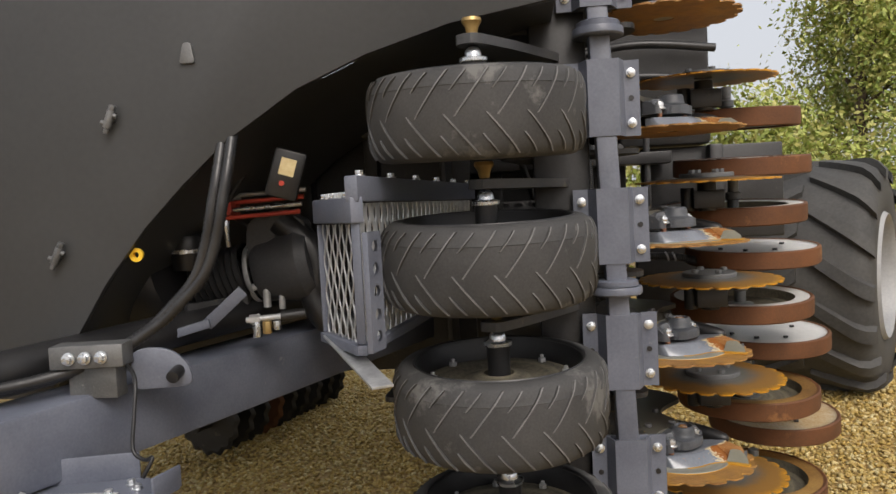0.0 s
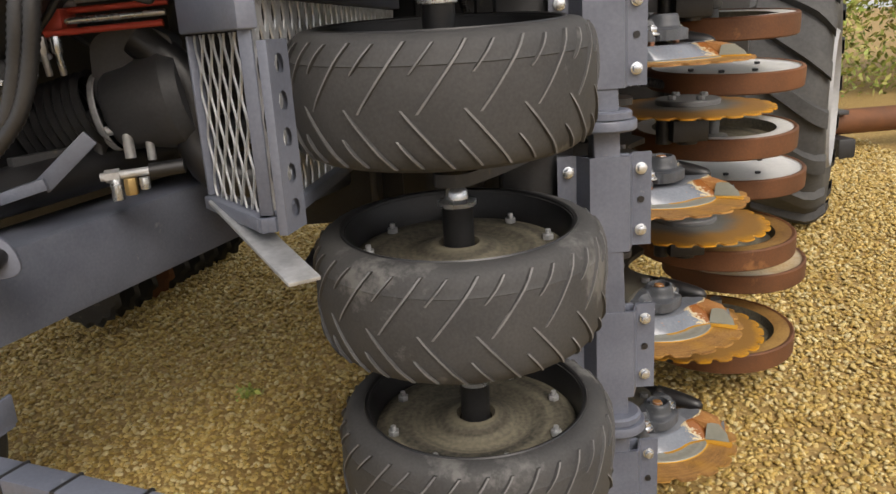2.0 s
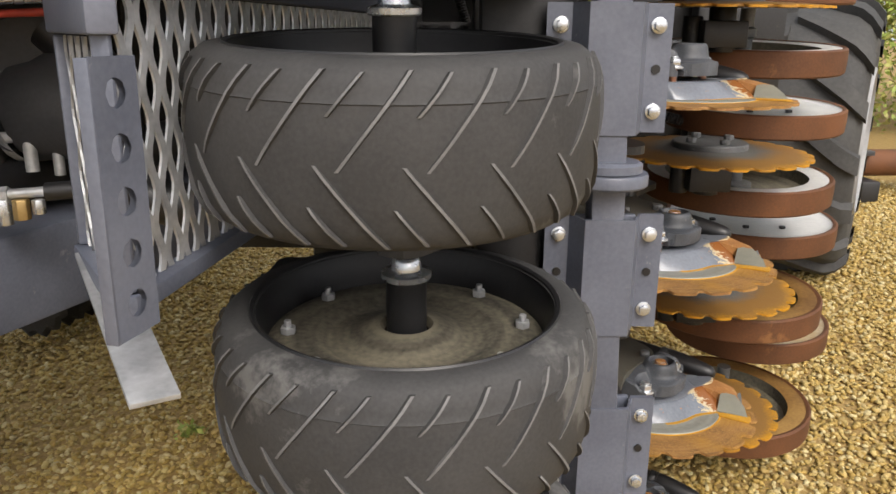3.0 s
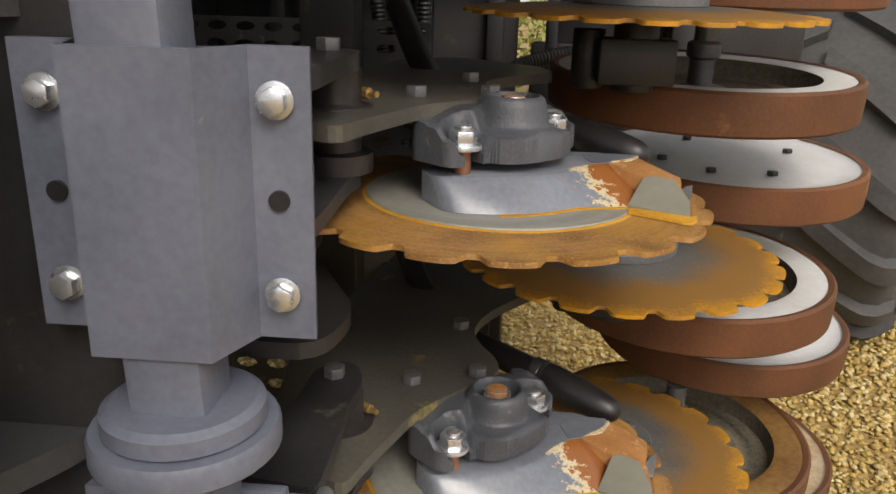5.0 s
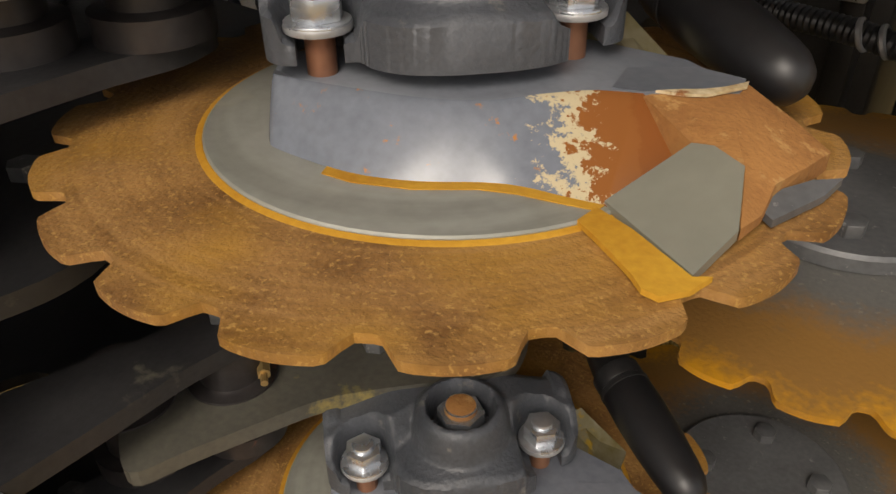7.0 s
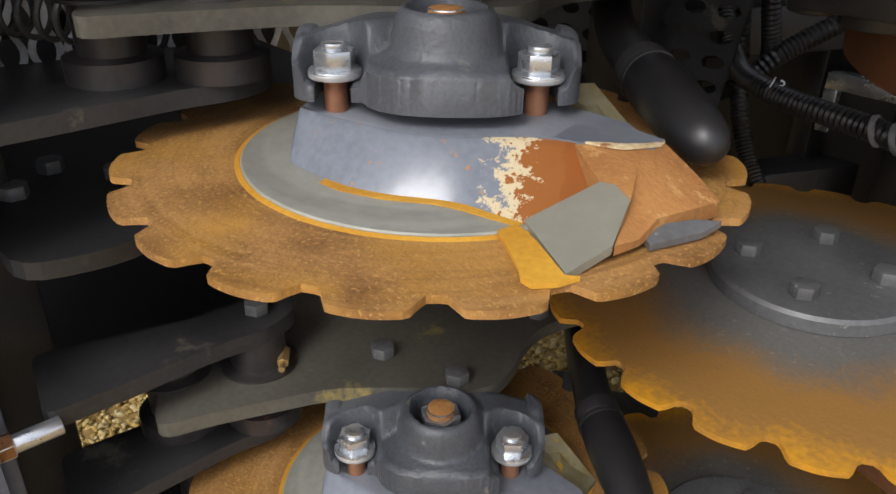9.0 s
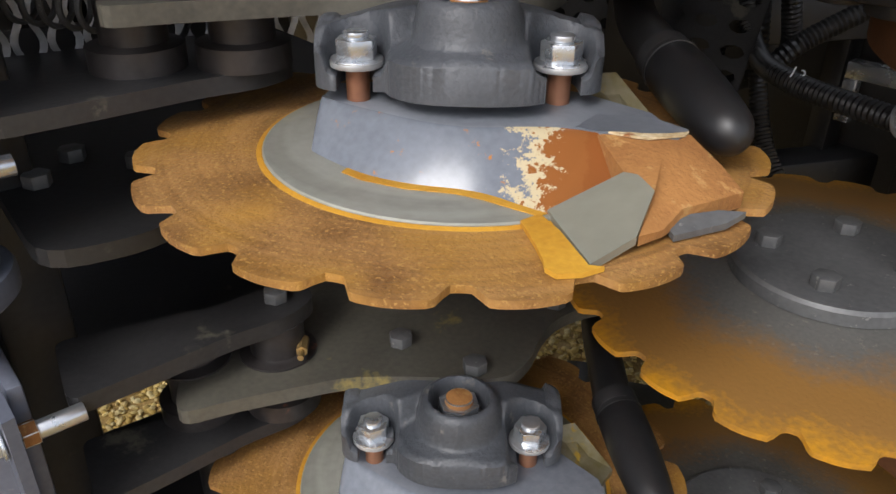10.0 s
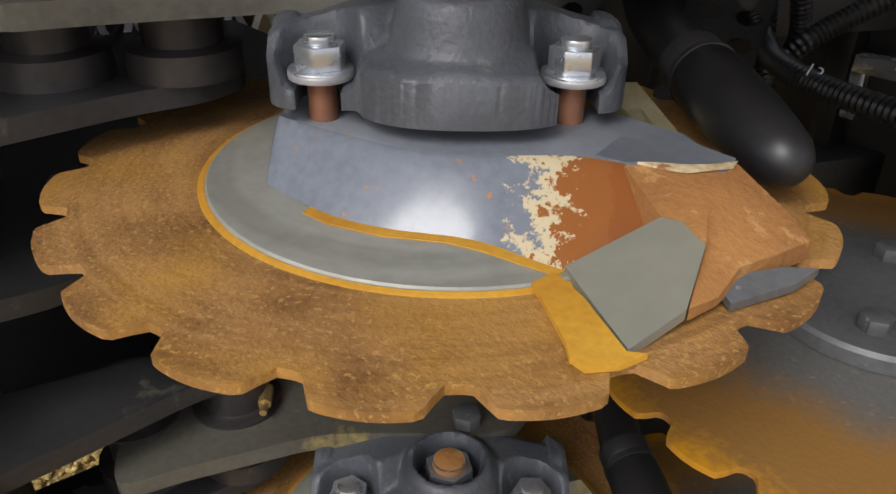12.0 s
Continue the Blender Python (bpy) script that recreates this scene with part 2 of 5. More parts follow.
stained_disc = stained_disc_material()
ear_paint = material("ear_paint", (0.105, 0.115, 0.135), (0.18, 0.192, 0.215), 0.35, 0, 9, 0.1, 160)


def island_material(name, colours, rough, scale):
    """For loose pieces in one mesh: a colour of its own for each piece, with grain."""
    m = bpy.data.materials.new(name)
    m.use_nodes = True
    n, l = m.node_tree.nodes, m.node_tree.links
    bsdf = n["Principled BSDF"]
    geo, ramp, noi, mix = n.new("ShaderNodeNewGeometry"), n.new("ShaderNodeValToRGB"), n.new("ShaderNodeTexNoise"), n.new("ShaderNodeMix")
    while len(ramp.color_ramp.elements) < len(colours):
        ramp.color_ramp.elements.new(0.5)
    for k, (e, c) in enumerate(zip(ramp.color_ramp.elements, colours)):
        e.position, e.color = k / (len(colours) - 1), (*c, 1)
    l.new(geo.outputs["Random Per Island"], ramp.inputs[0])
    co = n.new("ShaderNodeTexCoord")
    l.new(co.outputs["Object"], noi.inputs["Vector"])
    noi.inputs["Scale"].default_value = scale
    mix.data_type, mix.blend_type = "RGBA", "MULTIPLY"
    mix.inputs[0].default_value = 0.5
    l.new(ramp.outputs[0], mix.inputs[6])
    l.new(noi.outputs[0], mix.inputs[7])
    gain = n.new("ShaderNodeVectorMath")
    gain.operation = "SCALE"
    gain.inputs[3].default_value = 1.35
    l.new(mix.outputs[2], gain.inputs[0])
    l.new(gain.outputs[0], bsdf.inputs["Base Color"])
    bsdf.inputs["Roughness"].default_value = rough
    return m


pebble = island_material("pebbles", [(0.27, 0.18, 0.042), (0.42, 0.295, 0.08), (0.33, 0.22, 0.052), (0.48, 0.375, 0.145), (0.42, 0.285, 0.08), (0.56, 0.475, 0.25), (0.29, 0.195, 0.048)], 0.7, 90)
leaf = island_material("leaves", [(0.13, 0.185, 0.035), (0.36, 0.4, 0.09), (0.21, 0.285, 0.05), (0.48, 0.47, 0.15), (0.27, 0.25, 0.07)], 0.6, 30)
gravel_bed = material("gravel_bed", (0.19, 0.12, 0.035), (0.38, 0.255, 0.085), 0.85, 0, 60, 0.9, 90, (0.45, 0.33, 0.14), 45, 0.58)


# ---- mesh helpers ----
def mesh_of(bm, name, mat, smooth=35, bevel=0.0):
    """Turns a bmesh into mesh data with one or more materials, bevelled and shaded."""
    if bevel:
        edges = [e for e in bm.edges if len(e.link_faces) == 2 and e.calc_face_angle(0) > 0.6]
        bmesh.ops.bevel(bm, geom=edges, offset=bevel, segments=2, affect="EDGES", profile=0.5)
    bmesh.ops.recalc_face_normals(bm, faces=bm.faces)
    me = bpy.data.meshes.new(name)
    bm.to_mesh(me)
    bm.free()
    for one in mat if isinstance(mat, (list, tuple)) else (mat,):
        me.materials.append(one)
    if smooth:
        me.shade_smooth()
        me.set_sharp_from_angle(angle=radians(smooth))
    return me


def box(bm, c, size, turn=None, mi=0):
    m = Matrix.Translation(c) @ (turn or Matrix.Identity(4)) @ Matrix.Diagonal((*size, 1))
    made = bmesh.ops.create_cube(bm, size=1, matrix=m)
    for f in {f for v in made["verts"] for f in v.link_faces}:
        f.material_index = mi
    return bm


def frame_along(p0, p1):
    p0, p1 = Vector(p0), Vector(p1)
    return Matrix.Translation((p0 + p1) / 2) @ (p1 - p0).to_track_quat("Z", "Y").to_matrix().to_4x4(), (p1 - p0).length


def rod(bm, p0, p1, r, n=20, r2=None, mi=0):
    m, length = frame_along(p0, p1)
    made = bmesh.ops.create_cone(bm, cap_ends=True, segments=n, radius1=r, radius2=r if r2 is None else r2, depth=length, matrix=m)
    for f in {f for v in made["verts"] for f in v.link_faces}:
        f.material_index = mi
    return bm


def beam(bm, p0, p1, w, h):
    """A square bar from p0 to p1, w across level and h upright."""
    p0, p1 = Vector(p0), Vector(p1)
    d = (p1 - p0).normalized()
    side = d.cross(Vector((0, 0, 1))).normalized()
    up = side.cross(d)
    m = Matrix((side, d, up)).transposed().to_4x4()
    return box(bm, (p0 + p1) / 2, (w, (p1 - p0).length, h), m)


def prism(bm, outline, z0, z1, mi=0):
    """An upright plate with the given outline in x, y."""
    low = [bm.verts.new((x, y, z0)) for x, y in outline]
    high = [bm.verts.new((x, y, z1)) for x, y in outline]
    k = len(outline)
    faces = [bm.faces.new(low[::-1]), bm.faces.new(high)]
    faces += [bm.faces.new((low[i], low[(i + 1) % k], high[(i + 1) % k], high[i])) for i in range(k)]
    for f in faces:
        f.material_index = mi
    return bm


def lathe(bm, profile, n=48, c=(0, 0, 0), closed=False, radius_at=None, mi=0):
    """Turns a profile of (radius, height) about an upright axis. radius_at(angle) scales the radius."""
    rings = []
    for k in range(n):
        a = 2 * math.pi * k / n
        s = radius_at(a) if radius_at else 1.0
        rings.append([bm.verts.new((c[0] + r * (s if r > 0.16 or not radius_at else 1) * math.cos(a), c[1] + r * (s if r > 0.16 or not radius_at else 1) * math.sin(a), c[2] + z)) for r, z in profile])
    m = len(profile)
    for k in range(n):
        p, q = rings[k], rings[(k + 1) % n]
        for j in range(m if closed else m - 1):
            f = bm.faces.new((p[j], q[j], q[(j + 1) % m], p[(j + 1) % m]))
            f.material_index = mi
    return bm


def pipe(bm, points, r, n=12, rings=0.0, mi=0):
    """A tube along a smooth line through points; with rings it is corrugated."""
    pts = [Vector(p) for p in points]
    line = []
    for i in range(len(pts) - 1):
        a, b = pts[i], pts[i + 1]
        ta = (pts[i + 1] - pts[max(i - 1, 0)]) / 2
        tb = (pts[min(i + 2, len(pts) - 1)] - pts[i]) / 2
        steps = max(4, int((b - a).length / (rings or 0.03)))
        for k in range(steps):
            u = k / steps
            line.append((2 * u**3 - 3 * u**2 + 1) * a + (u**3 - 2 * u**2 + u) * ta + (3 * u**2 - 2 * u**3) * b + (u**3 - u**2) * tb)
    line.append(pts[-1])
    last, side = None, None
    for k, p in enumerate(line):
        d = (line[min(k + 1, len(line) - 1)] - line[max(k - 1, 0)]).normalized()
        side = (side - side.dot(d) * d).normalized() if side else d.orthogonal().normalized()
        other = d.cross(side)
        rr = r * (1.0 if not rings or k % 2 else 0.86)
        ring = [bm.verts.new(p + rr * (math.cos(2 * math.pi * j / n) * side + math.sin(2 * math.pi * j / n) * other)) for j in range(n)]
        if last:
            for j in range(n):
                bm.faces.new((last[j], last[(j + 1) % n], ring[(j + 1) % n], ring[j])).material_index = mi
        else:
            bm.faces.new(ring[::-1]).material_index = mi
        last = ring
    bm.faces.new(last).material_index = mi
    return bm


def thing(name, label, category, group="", kind="", at=(0, 0, 0)):
    ob = new(name)
    ob.location = at
    ob.empty_display_size = 0.05
    return tagged(ob, label, category, group, kind)


def put(name, me, parent=None, label="", at=(0, 0, 0), m=None):
    """Links mesh data as one object under its thing."""
    ob = new(name, me)
    ob.matrix_basis = m if m is not None else Matrix.Translation(at)
    ob.parent = parent
    if label:
        ob["label"] = label
    return ob


def part(name, bm, mat, parent, label="", bevel=0.0, smooth=35, at=(0, 0, 0), m=None):
    return put(name, mesh_of(bm, name, mat, smooth, bevel), parent, label, at, m)


B = bmesh.new


def rounded(points, r, n=5):
    """An outline with its corners rounded."""
    out = []
    k = len(points)
    for i in range(k):
        p, a, b = Vector(points[i]), Vector(points[i - 1]), Vector(points[(i + 1) % k])
        ra = min(r, (a - p).length * 0.45)
        rb = min(r, (b - p).length * 0.45)
        s, e = p + (a - p).normalized() * ra, p + (b - p).normalized() * rb
        for j in range(n + 1):
            u = j / n
            out.append(tuple((1 - u) ** 2 * s + 2 * u * (1 - u) * p + u**2 * e))
    return out


def ground_z(x, y):
    """The gravel slopes gently up towards the hedge and levels out beyond."""
    ye = y if y < 6 else 6 + 2.0 * (1 - math.exp(-(y - 6) / 2.0))
    ye = ye if ye > -3 else -3 - 2.0 * (1 - math.exp((ye + 3) / 2.0))
    xe = max(-5, min(5, x))
    return -0.132 + 0.005 * xe + 0.059 * ye


# ---- ground ----
bm = B()
axis = [-120, -60, -30, -15] + [k * 0.5 for k in range(-20, 21)] + [15, 30, 60, 120]
grid = [[bm.verts.new((x, y + 2, ground_z(x, y + 2) + 0.006 * noise.noise((x, y, 0)))) for x in axis] for y in axis]
for j in range(len(axis) - 1):
    for i in range(len(axis) - 1):
        bm.faces.new((grid[j][i], grid[j][i + 1], grid[j + 1][i + 1], grid[j + 1][i]))
ground = tagged(new("ground", mesh_of(bm, "ground", gravel_bed)), "yellow-brown gravel yard sloping gently up towards the hedge", "ground", kind="structure")


def pebbles():
    """Loose stones over the yard where the camera passes, denser near it."""
    rng = np.random.default_rng(4)
    t = (1 + 5**0.5) / 2
    ico = np.array([(-1, t, 0), (1, t, 0), (-1, -t, 0), (1, -t, 0), (0, -1, t), (0, 1, t), (0, -1, -t), (0, 1, -t), (t, 0, -1), (t, 0, 1), (-t, 0, -1), (-t, 0, 1)]) / 1.9
    tri = np.array([(0, 11, 5), (0, 5, 1), (0, 1, 7), (0, 7, 10), (0, 10, 11), (1, 5, 9), (5, 11, 4), (11, 10, 2), (10, 7, 6), (7, 1, 8), (3, 9, 4), (3, 4, 2), (3, 2, 6), (3, 6, 8), (3, 8, 9), (4, 9, 5), (2, 4, 11), (6, 2, 10), (8, 6, 7), (9, 8, 1)])
    n = 120000
    x = rng.uniform(-2.6, 3.2, n)
    y = 0.6 + 5.0 * rng.uniform(0, 1, n) ** 1.25
    size = rng.uniform(0.0042, 0.0098, n) * (1 + 0.1 * y)
    z = np.array([ground_z(a, b) for a, b in zip(x, y)]) + size * rng.uniform(0.05, 0.75, n)
    turn = rng.uniform(0, 2 * math.pi, n)
    stretch = np.stack([rng.uniform(0.8, 1.5, n), rng.uniform(0.7, 1.1, n), rng.uniform(0.45, 0.8, n)], 1)
    v = ico[None] * stretch[:, None] * size[:, None, None] * rng.uniform(0.8, 1.2, (n, 12, 1))
    lean = rng.uniform(-0.5, 0.5, n)[:, None]
    v[..., 2] += v[..., 0] * lean
    c, s = np.cos(turn)[:, None], np.sin(turn)[:, None]
    w = np.stack([v[..., 0] * c - v[..., 1] * s + x[:, None], v[..., 0] * s + v[..., 1] * c + y[:, None], v[..., 2] + z[:, None]], -1).reshape(-1, 3)
    f = (tri[None] + 12 * np.arange(n)[:, None, None]).reshape(-1)
    me = bpy.data.meshes.new("gravel")
    me.vertices.add(len(w))
    me.vertices.foreach_set("co", w.ravel().astype(np.float32))
    me.loops.add(len(f))
    me.loops.foreach_set("vertex_index", f.astype(np.int32))
    me.polygons.add(len(f) // 3)
    me.polygons.foreach_set("loop_start", np.arange(0, len(f), 3, dtype=np.int32))
    me.polygons.foreach_set("use_smooth", np.ones(len(f) // 3, dtype=bool))
    me.update()
    me.validate()
    me.materials.append(pebble)
    return me


tagged(new("gravel", pebbles()), "loose golden and buff gravel stones on the yard", "gravel", kind="stuff")

# ---- shared small parts ----
HEX = mesh_of(rod(rod(B(), (0, 0, 0), (0, 0, 0.003), 0.0125, 20), (0, 0, 0.003), (0, 0, 0.012), 0.0095, 6), "bolt", zinc, 30, 0.0008)
HEX_BIG = mesh_of(rod(rod(rod(B(), (0, 0, -0.004), (0, 0, 0), 0.018, 24), (0, 0, 0), (0, 0, 0.013), 0.0145, 6), (0, 0, 0.013), (0, 0, 0.0175), 0.0085, 16), "bolt", zinc, 30, 0.0008)
HEX_DULL = mesh_of(rod(B(), (0, 0, 0), (0, 0, 0.0115), 0.0118, 6), "bolt", steel_dark, 30, 0.001)
FRONT = pose(0, 0, 0, 90, 0, 0)  # turns an upright bolt to face -y

PITCH = 0.3333
POST = (0.233, 1.330)
LEAN = 0.0115  # the stack leans a little, by this much a step

# ---- folded packer column ----
column = tagged(new("packer_post", mesh_of(beam(B(), (POST[0] + 3.35 * LEAN, POST[1], 0.06), (POST[0] - 3.0 * LEAN, POST[1] + 0.0001, 2.18), 0.054, 0.054), "packer_post", grey, 30, 0.006)), "grey painted square steel post of the folded packer", "post")


def clamp_mesh():
    """A folded plate round the post: bulging front, flanges at both sides."""
    prof = [(-0.097, 0.0), (-0.058, 0.0), (-0.040, -0.045), (0.040, -0.045), (0.058, 0.0), (0.097, 0.0)]
    back = [(x * 0.985, y + 0.009) for x, y in prof]
    bm = B()
    prism(bm, prof + back[::-1], -0.098, 0.098)
    return mesh_of(bm, "clamp", grey, 25, 0.003)


CLAMP = clamp_mesh()
BACK = mesh_of(box(B(), (0, 0.0175, 0), (0.11, 0.012, 0.19)), "clamp_plate", grey, 30, 0.003)
# Solid black disc: the dark inside of an open hole, put into its colour.
HOLE = mesh_of(rod(B(), (0, -0.002, 0), (0, 0.002, 0), 0.007, 16), "bolt_hole", black)
COLLAR = mesh_of(lathe(lathe(B(), [(0.0, 0.012), (0.05, 0.012), (0.056, 0.008), (0.056, -0.004), (0.0, -0.004)], 40), [(0.0, -0.006), (0.064, -0.006), (0.066, -0.010), (0.066, -0.024), (0.062, -0.028), (0, -0.028)], 40), "collar", grey, 30)
TAIL = mesh_of(rod(rod(B(), (0, 0.010, 0), (0, 0.022, 0), 0.0105, 6, mi=1), (0, 0.022, 0), (0, 0.056, 0), 0.0075, 16), "bolt_tail", [zinc, rust_deep], 30, 0.0006)
BUSH = mesh_of(rod(B(), (0, 0, 0), (0, 0, 0.03), 0.02, 20), "bush", black)
for k in range(-2, 4):
    z = 1.185 - 0.3295 * k
    clamp = tagged(new("clamp", CLAMP), "grey folded steel clamp bolted round the square packer post", "clamp", "clamps on the post")
    clamp.location = (POST[0] + LEAN * k, 1.345, z)
    put("back_plate", BACK, clamp)
    for dx in (-0.075, 0.075):
        for dz in (-0.065, 0.065):
            put("bolt", HEX, clamp, "bright zinc bolt", m=Matrix.Translation((dx, -0.001, dz)) @ FRONT)
            put("bolt_tail", TAIL, clamp, "zinc bolt end with rusty nut", at=(dx, 0, dz))
        put("bolt_hole", HOLE, clamp, at=(dx, -0.001, 0))
    put("bush", BUSH, clamp, "dark plastic bush", at=(0, -0.012, 0.085))
    put("bush", BUSH, clamp, "dark plastic bush", at=(0, -0.012, -0.115))
for z, k in ((1.033, 0.5), (0.375, 2.5), (1.70, -1.5)):
    c = tagged(new("collar", COLLAR), "grey turned steel collar disc on the packer post", "collar", "collars on the post")
    c.location = (POST[0] + LEAN * k, POST[1], z)

# ---- packer wheels ----
WX, WY = -0.083, 1.10


TYRE_H = 0.098


def crown(z):
    """Radius of the tread at height z."""
    return 0.253 - 0.0015 * (z / 0.04) ** 2 - max(0, abs(z) - 0.068) * 0.25


def tyre_mesh():
    h = TYRE_H
    prof = [(0.196, h - 0.004), (0.206, h), (0.226, h - 0.003), (0.238, h - 0.012), (0.2465, h - 0.03), (0.2510, h - 0.06), (0.253, 0), (0.2510, -h + 0.06), (0.2465, -h + 0.03), (0.238, -h + 0.012), (0.226, -h + 0.003), (0.206, -h), (0.196, -h + 0.004)]
    line = [(0.2480, 0.0585), (0.2494, 0.057), (0.2484, 0.0555)]
    return mesh_of(lathe(B(), prof[:5] + line + prof[5:], 96), "tyre", rubber, 40)


def rib_mesh(a0, z0, a1, z1, w=0.0036, up=0.0032, steps=7):
    """One raised tread rib that climbs across the tread."""
    bm = B()
    last = None
    for k in range(steps + 1):
        u = k / steps
        a, z = a0 + (a1 - a0) * u, z0 + (z1 - z0) * u
        r = crown(z)
        lift_end = up * min(1, 4 * u + 0.2, 4 * (1 - u) + 0.2)
        ring = []
        for off, lift in ((-1, -0.003), (-0.55, lift_end), (0.55, lift_end), (1, -0.003)):
            ang = a + w / r * off
            ring.append(bm.verts.new(((r + lift) * math.cos(ang), (r + lift) * math.sin(ang), z)))
        if last:
            for j in range(3):
                bm.faces.new((last[j], last[j + 1], ring[j + 1], ring[j])).material_index = int(j == 1)
        else:
            bm.faces.new(ring)
        last = ring
    bm.faces.new(last[::-1])
    return mesh_of(bm, "rib", [rubber, rubber_edge], 40)


RIBS = [rib_mesh(0, -0.008, 0.29, 0.088), rib_mesh(0.315, 0.045, 0.45, 0.086, 0.003), rib_mesh(-0.09, -0.002, 0.19, -0.088), rib_mesh(0.225, -0.045, 0.355, -0.086, 0.003)]


def rim_mesh():
    bm = B()
    lathe(bm, [(0.207, 0.094), (0.203, 0.100), (0.198, 0.098), (0.195, 0.080), (0.188, 0.06), (0.187, 0.012), (0.182, -0.01), (0.188, -0.06), (0.195, -0.09), (0.203, -0.098), (0.207, -0.094)], 72)
    return mesh_of(bm, "rim", black, 50)


TYRE, RIM = tyre_mesh(), rim_mesh()
WEB = mesh_of(lathe(B(), [(0.186, 0.044), (0.165, 0.05), (0.12, 0.05), (0.106, 0.044), (0.085, 0.043), (0.07, 0.05), (0.052, 0.057), (0.036, 0.06), (0.03, 0.05), (0.186, 0.036)], 64), "wheel_disc", dirt_disc, 50)
STUB = mesh_of(lathe(lathe(B(), [(0, 0.04), (0.027, 0.04), (0.027, 0.128), (0, 0.128)], 28), [(0, 0.126), (0.031, 0.126), (0.033, 0.128), (0.033, 0.135), (0.02, 0.139), (0.0185, 0.152), (0.012, 0.160), (0, 0.163)], 28, mi=1), "axle_stub", [black, zinc], 40)
WBOLT = mesh_of(rod(rod(B(), (0, 0, 0), (0, 0, 0.009), 0.0105, 6), (0, 0, 0.009), (0, 0, 0.018), 0.005, 12), "wheel_bolt", galv, 30, 0.0006)
CAP = mesh_of(lathe(B(), [(0, 0.01), (0.022, 0.008), (0.024, 0.0), (0.016, -0.012), (0.012, -0.03), (0, -0.034)], 24), "grease_cap", brass, 40)


def packer_arm_mesh():
    """The arm that carries a wheel's stub from the post."""
    d = Vector((0.16 - WX, 1.53 - WY))
    u, v = d.normalized(), Vector((-d.normalized().y, d.normalized().x))
    pts = [tuple(u * a + v * b) for a, b in ((-0.04, -0.03), (0.1, -0.045), (0.34, -0.05), (0.40, -0.03), (0.40, 0.05), (0.2, 0.06), (0.1, 0.045), (-0.04, 0.03))]
    return mesh_of(prism(B(), rounded(pts, 0.03, 3), 0, 0.022), "arm", grey_dark, 30, 0.003)


ARM = packer_arm_mesh()
for k in range(-1, 4):
    z, x = 1.131 - 0.331 * k, WX + 0.013 * k
    w = thing("packer_wheel", "dusty black rubber packer wheel with chevron ribs and dished disc", "wheel", "stacked packer wheels", at=(x, WY, z))
    w.rotation_euler = (radians(3.5), 0, 0)
    put("tyre", TYRE, w, "dusty black rubber tyre with chevron ribs", m=pose(0, 0, 0, 0, 0, 37 * k))
    for j in range(72):
        put("rib", RIBS[j % 4], w, m=pose(0, 0, 0, 0, 0, 37 * k + 20 * (j // 4)))
    put("rim", RIM, w, "gloss black steel rim")
    put("wheel_disc", WEB, w, "mud-dusted steel wheel disc")
    put("axle_stub", STUB, w, "black axle stub with zinc cap")
    for j in range(8):
        a = radians(38 + 45 * j + 11 * k)
        put("wheel_bolt", WBOLT, w, at=(0.158 * math.cos(a), 0.158 * math.sin(a), 0.05))
    arm = tagged(new("packer_arm", ARM), "dark steel arm holding a packer wheel to the post", "arm", "packer wheel arms")
    arm.location = (x, WY - 0.009, z + 0.163)
    put("grease_cap", CAP, arm, "brass-coloured grease cap", at=(0, 0, 0.055))

packer = thing("tyre_packer", "folded tyre packer: stacked rubber wheels on a grey steel post", "packer", at=(POST[0], POST[1], 0.06))
for ob in [o for o in scene.objects if not o.parent and o.name.split(".")[0] in ("packer_post", "clamp", "collar", "packer_wheel", "packer_arm")]:
    ob.parent = packer
    ob.matrix_parent_inverse = Matrix.Translation((-POST[0], -POST[1], -0.06))
    for key in ("category", "group"):
        if key in ob:
            del ob[key]

# ---- seed units ----
UX, UY, UZ = 0.449, 1.655, 1.114  # axle of the notched disc at its plane


def loc(x, y):
    """Plan position within a unit, from its axle."""
    return (x - 0.446, y - 1.642)


def notched(n, r, depth, phase):
    """Edge of a disc with n rounded notches between broad, slightly arched lobes."""
    def f(a):
        u = ((a - phase) * n / (2 * math.pi)) % 1.0
        d = min(u, 1 - u)
        e = min(1.0, max(0.0, (d - 0.07) / 0.15))
        return 1 - depth / r * (1 - e * e * (3 - 2 * e)) - 0.0016 / r * math.cos(2 * math.pi * u)
    return f


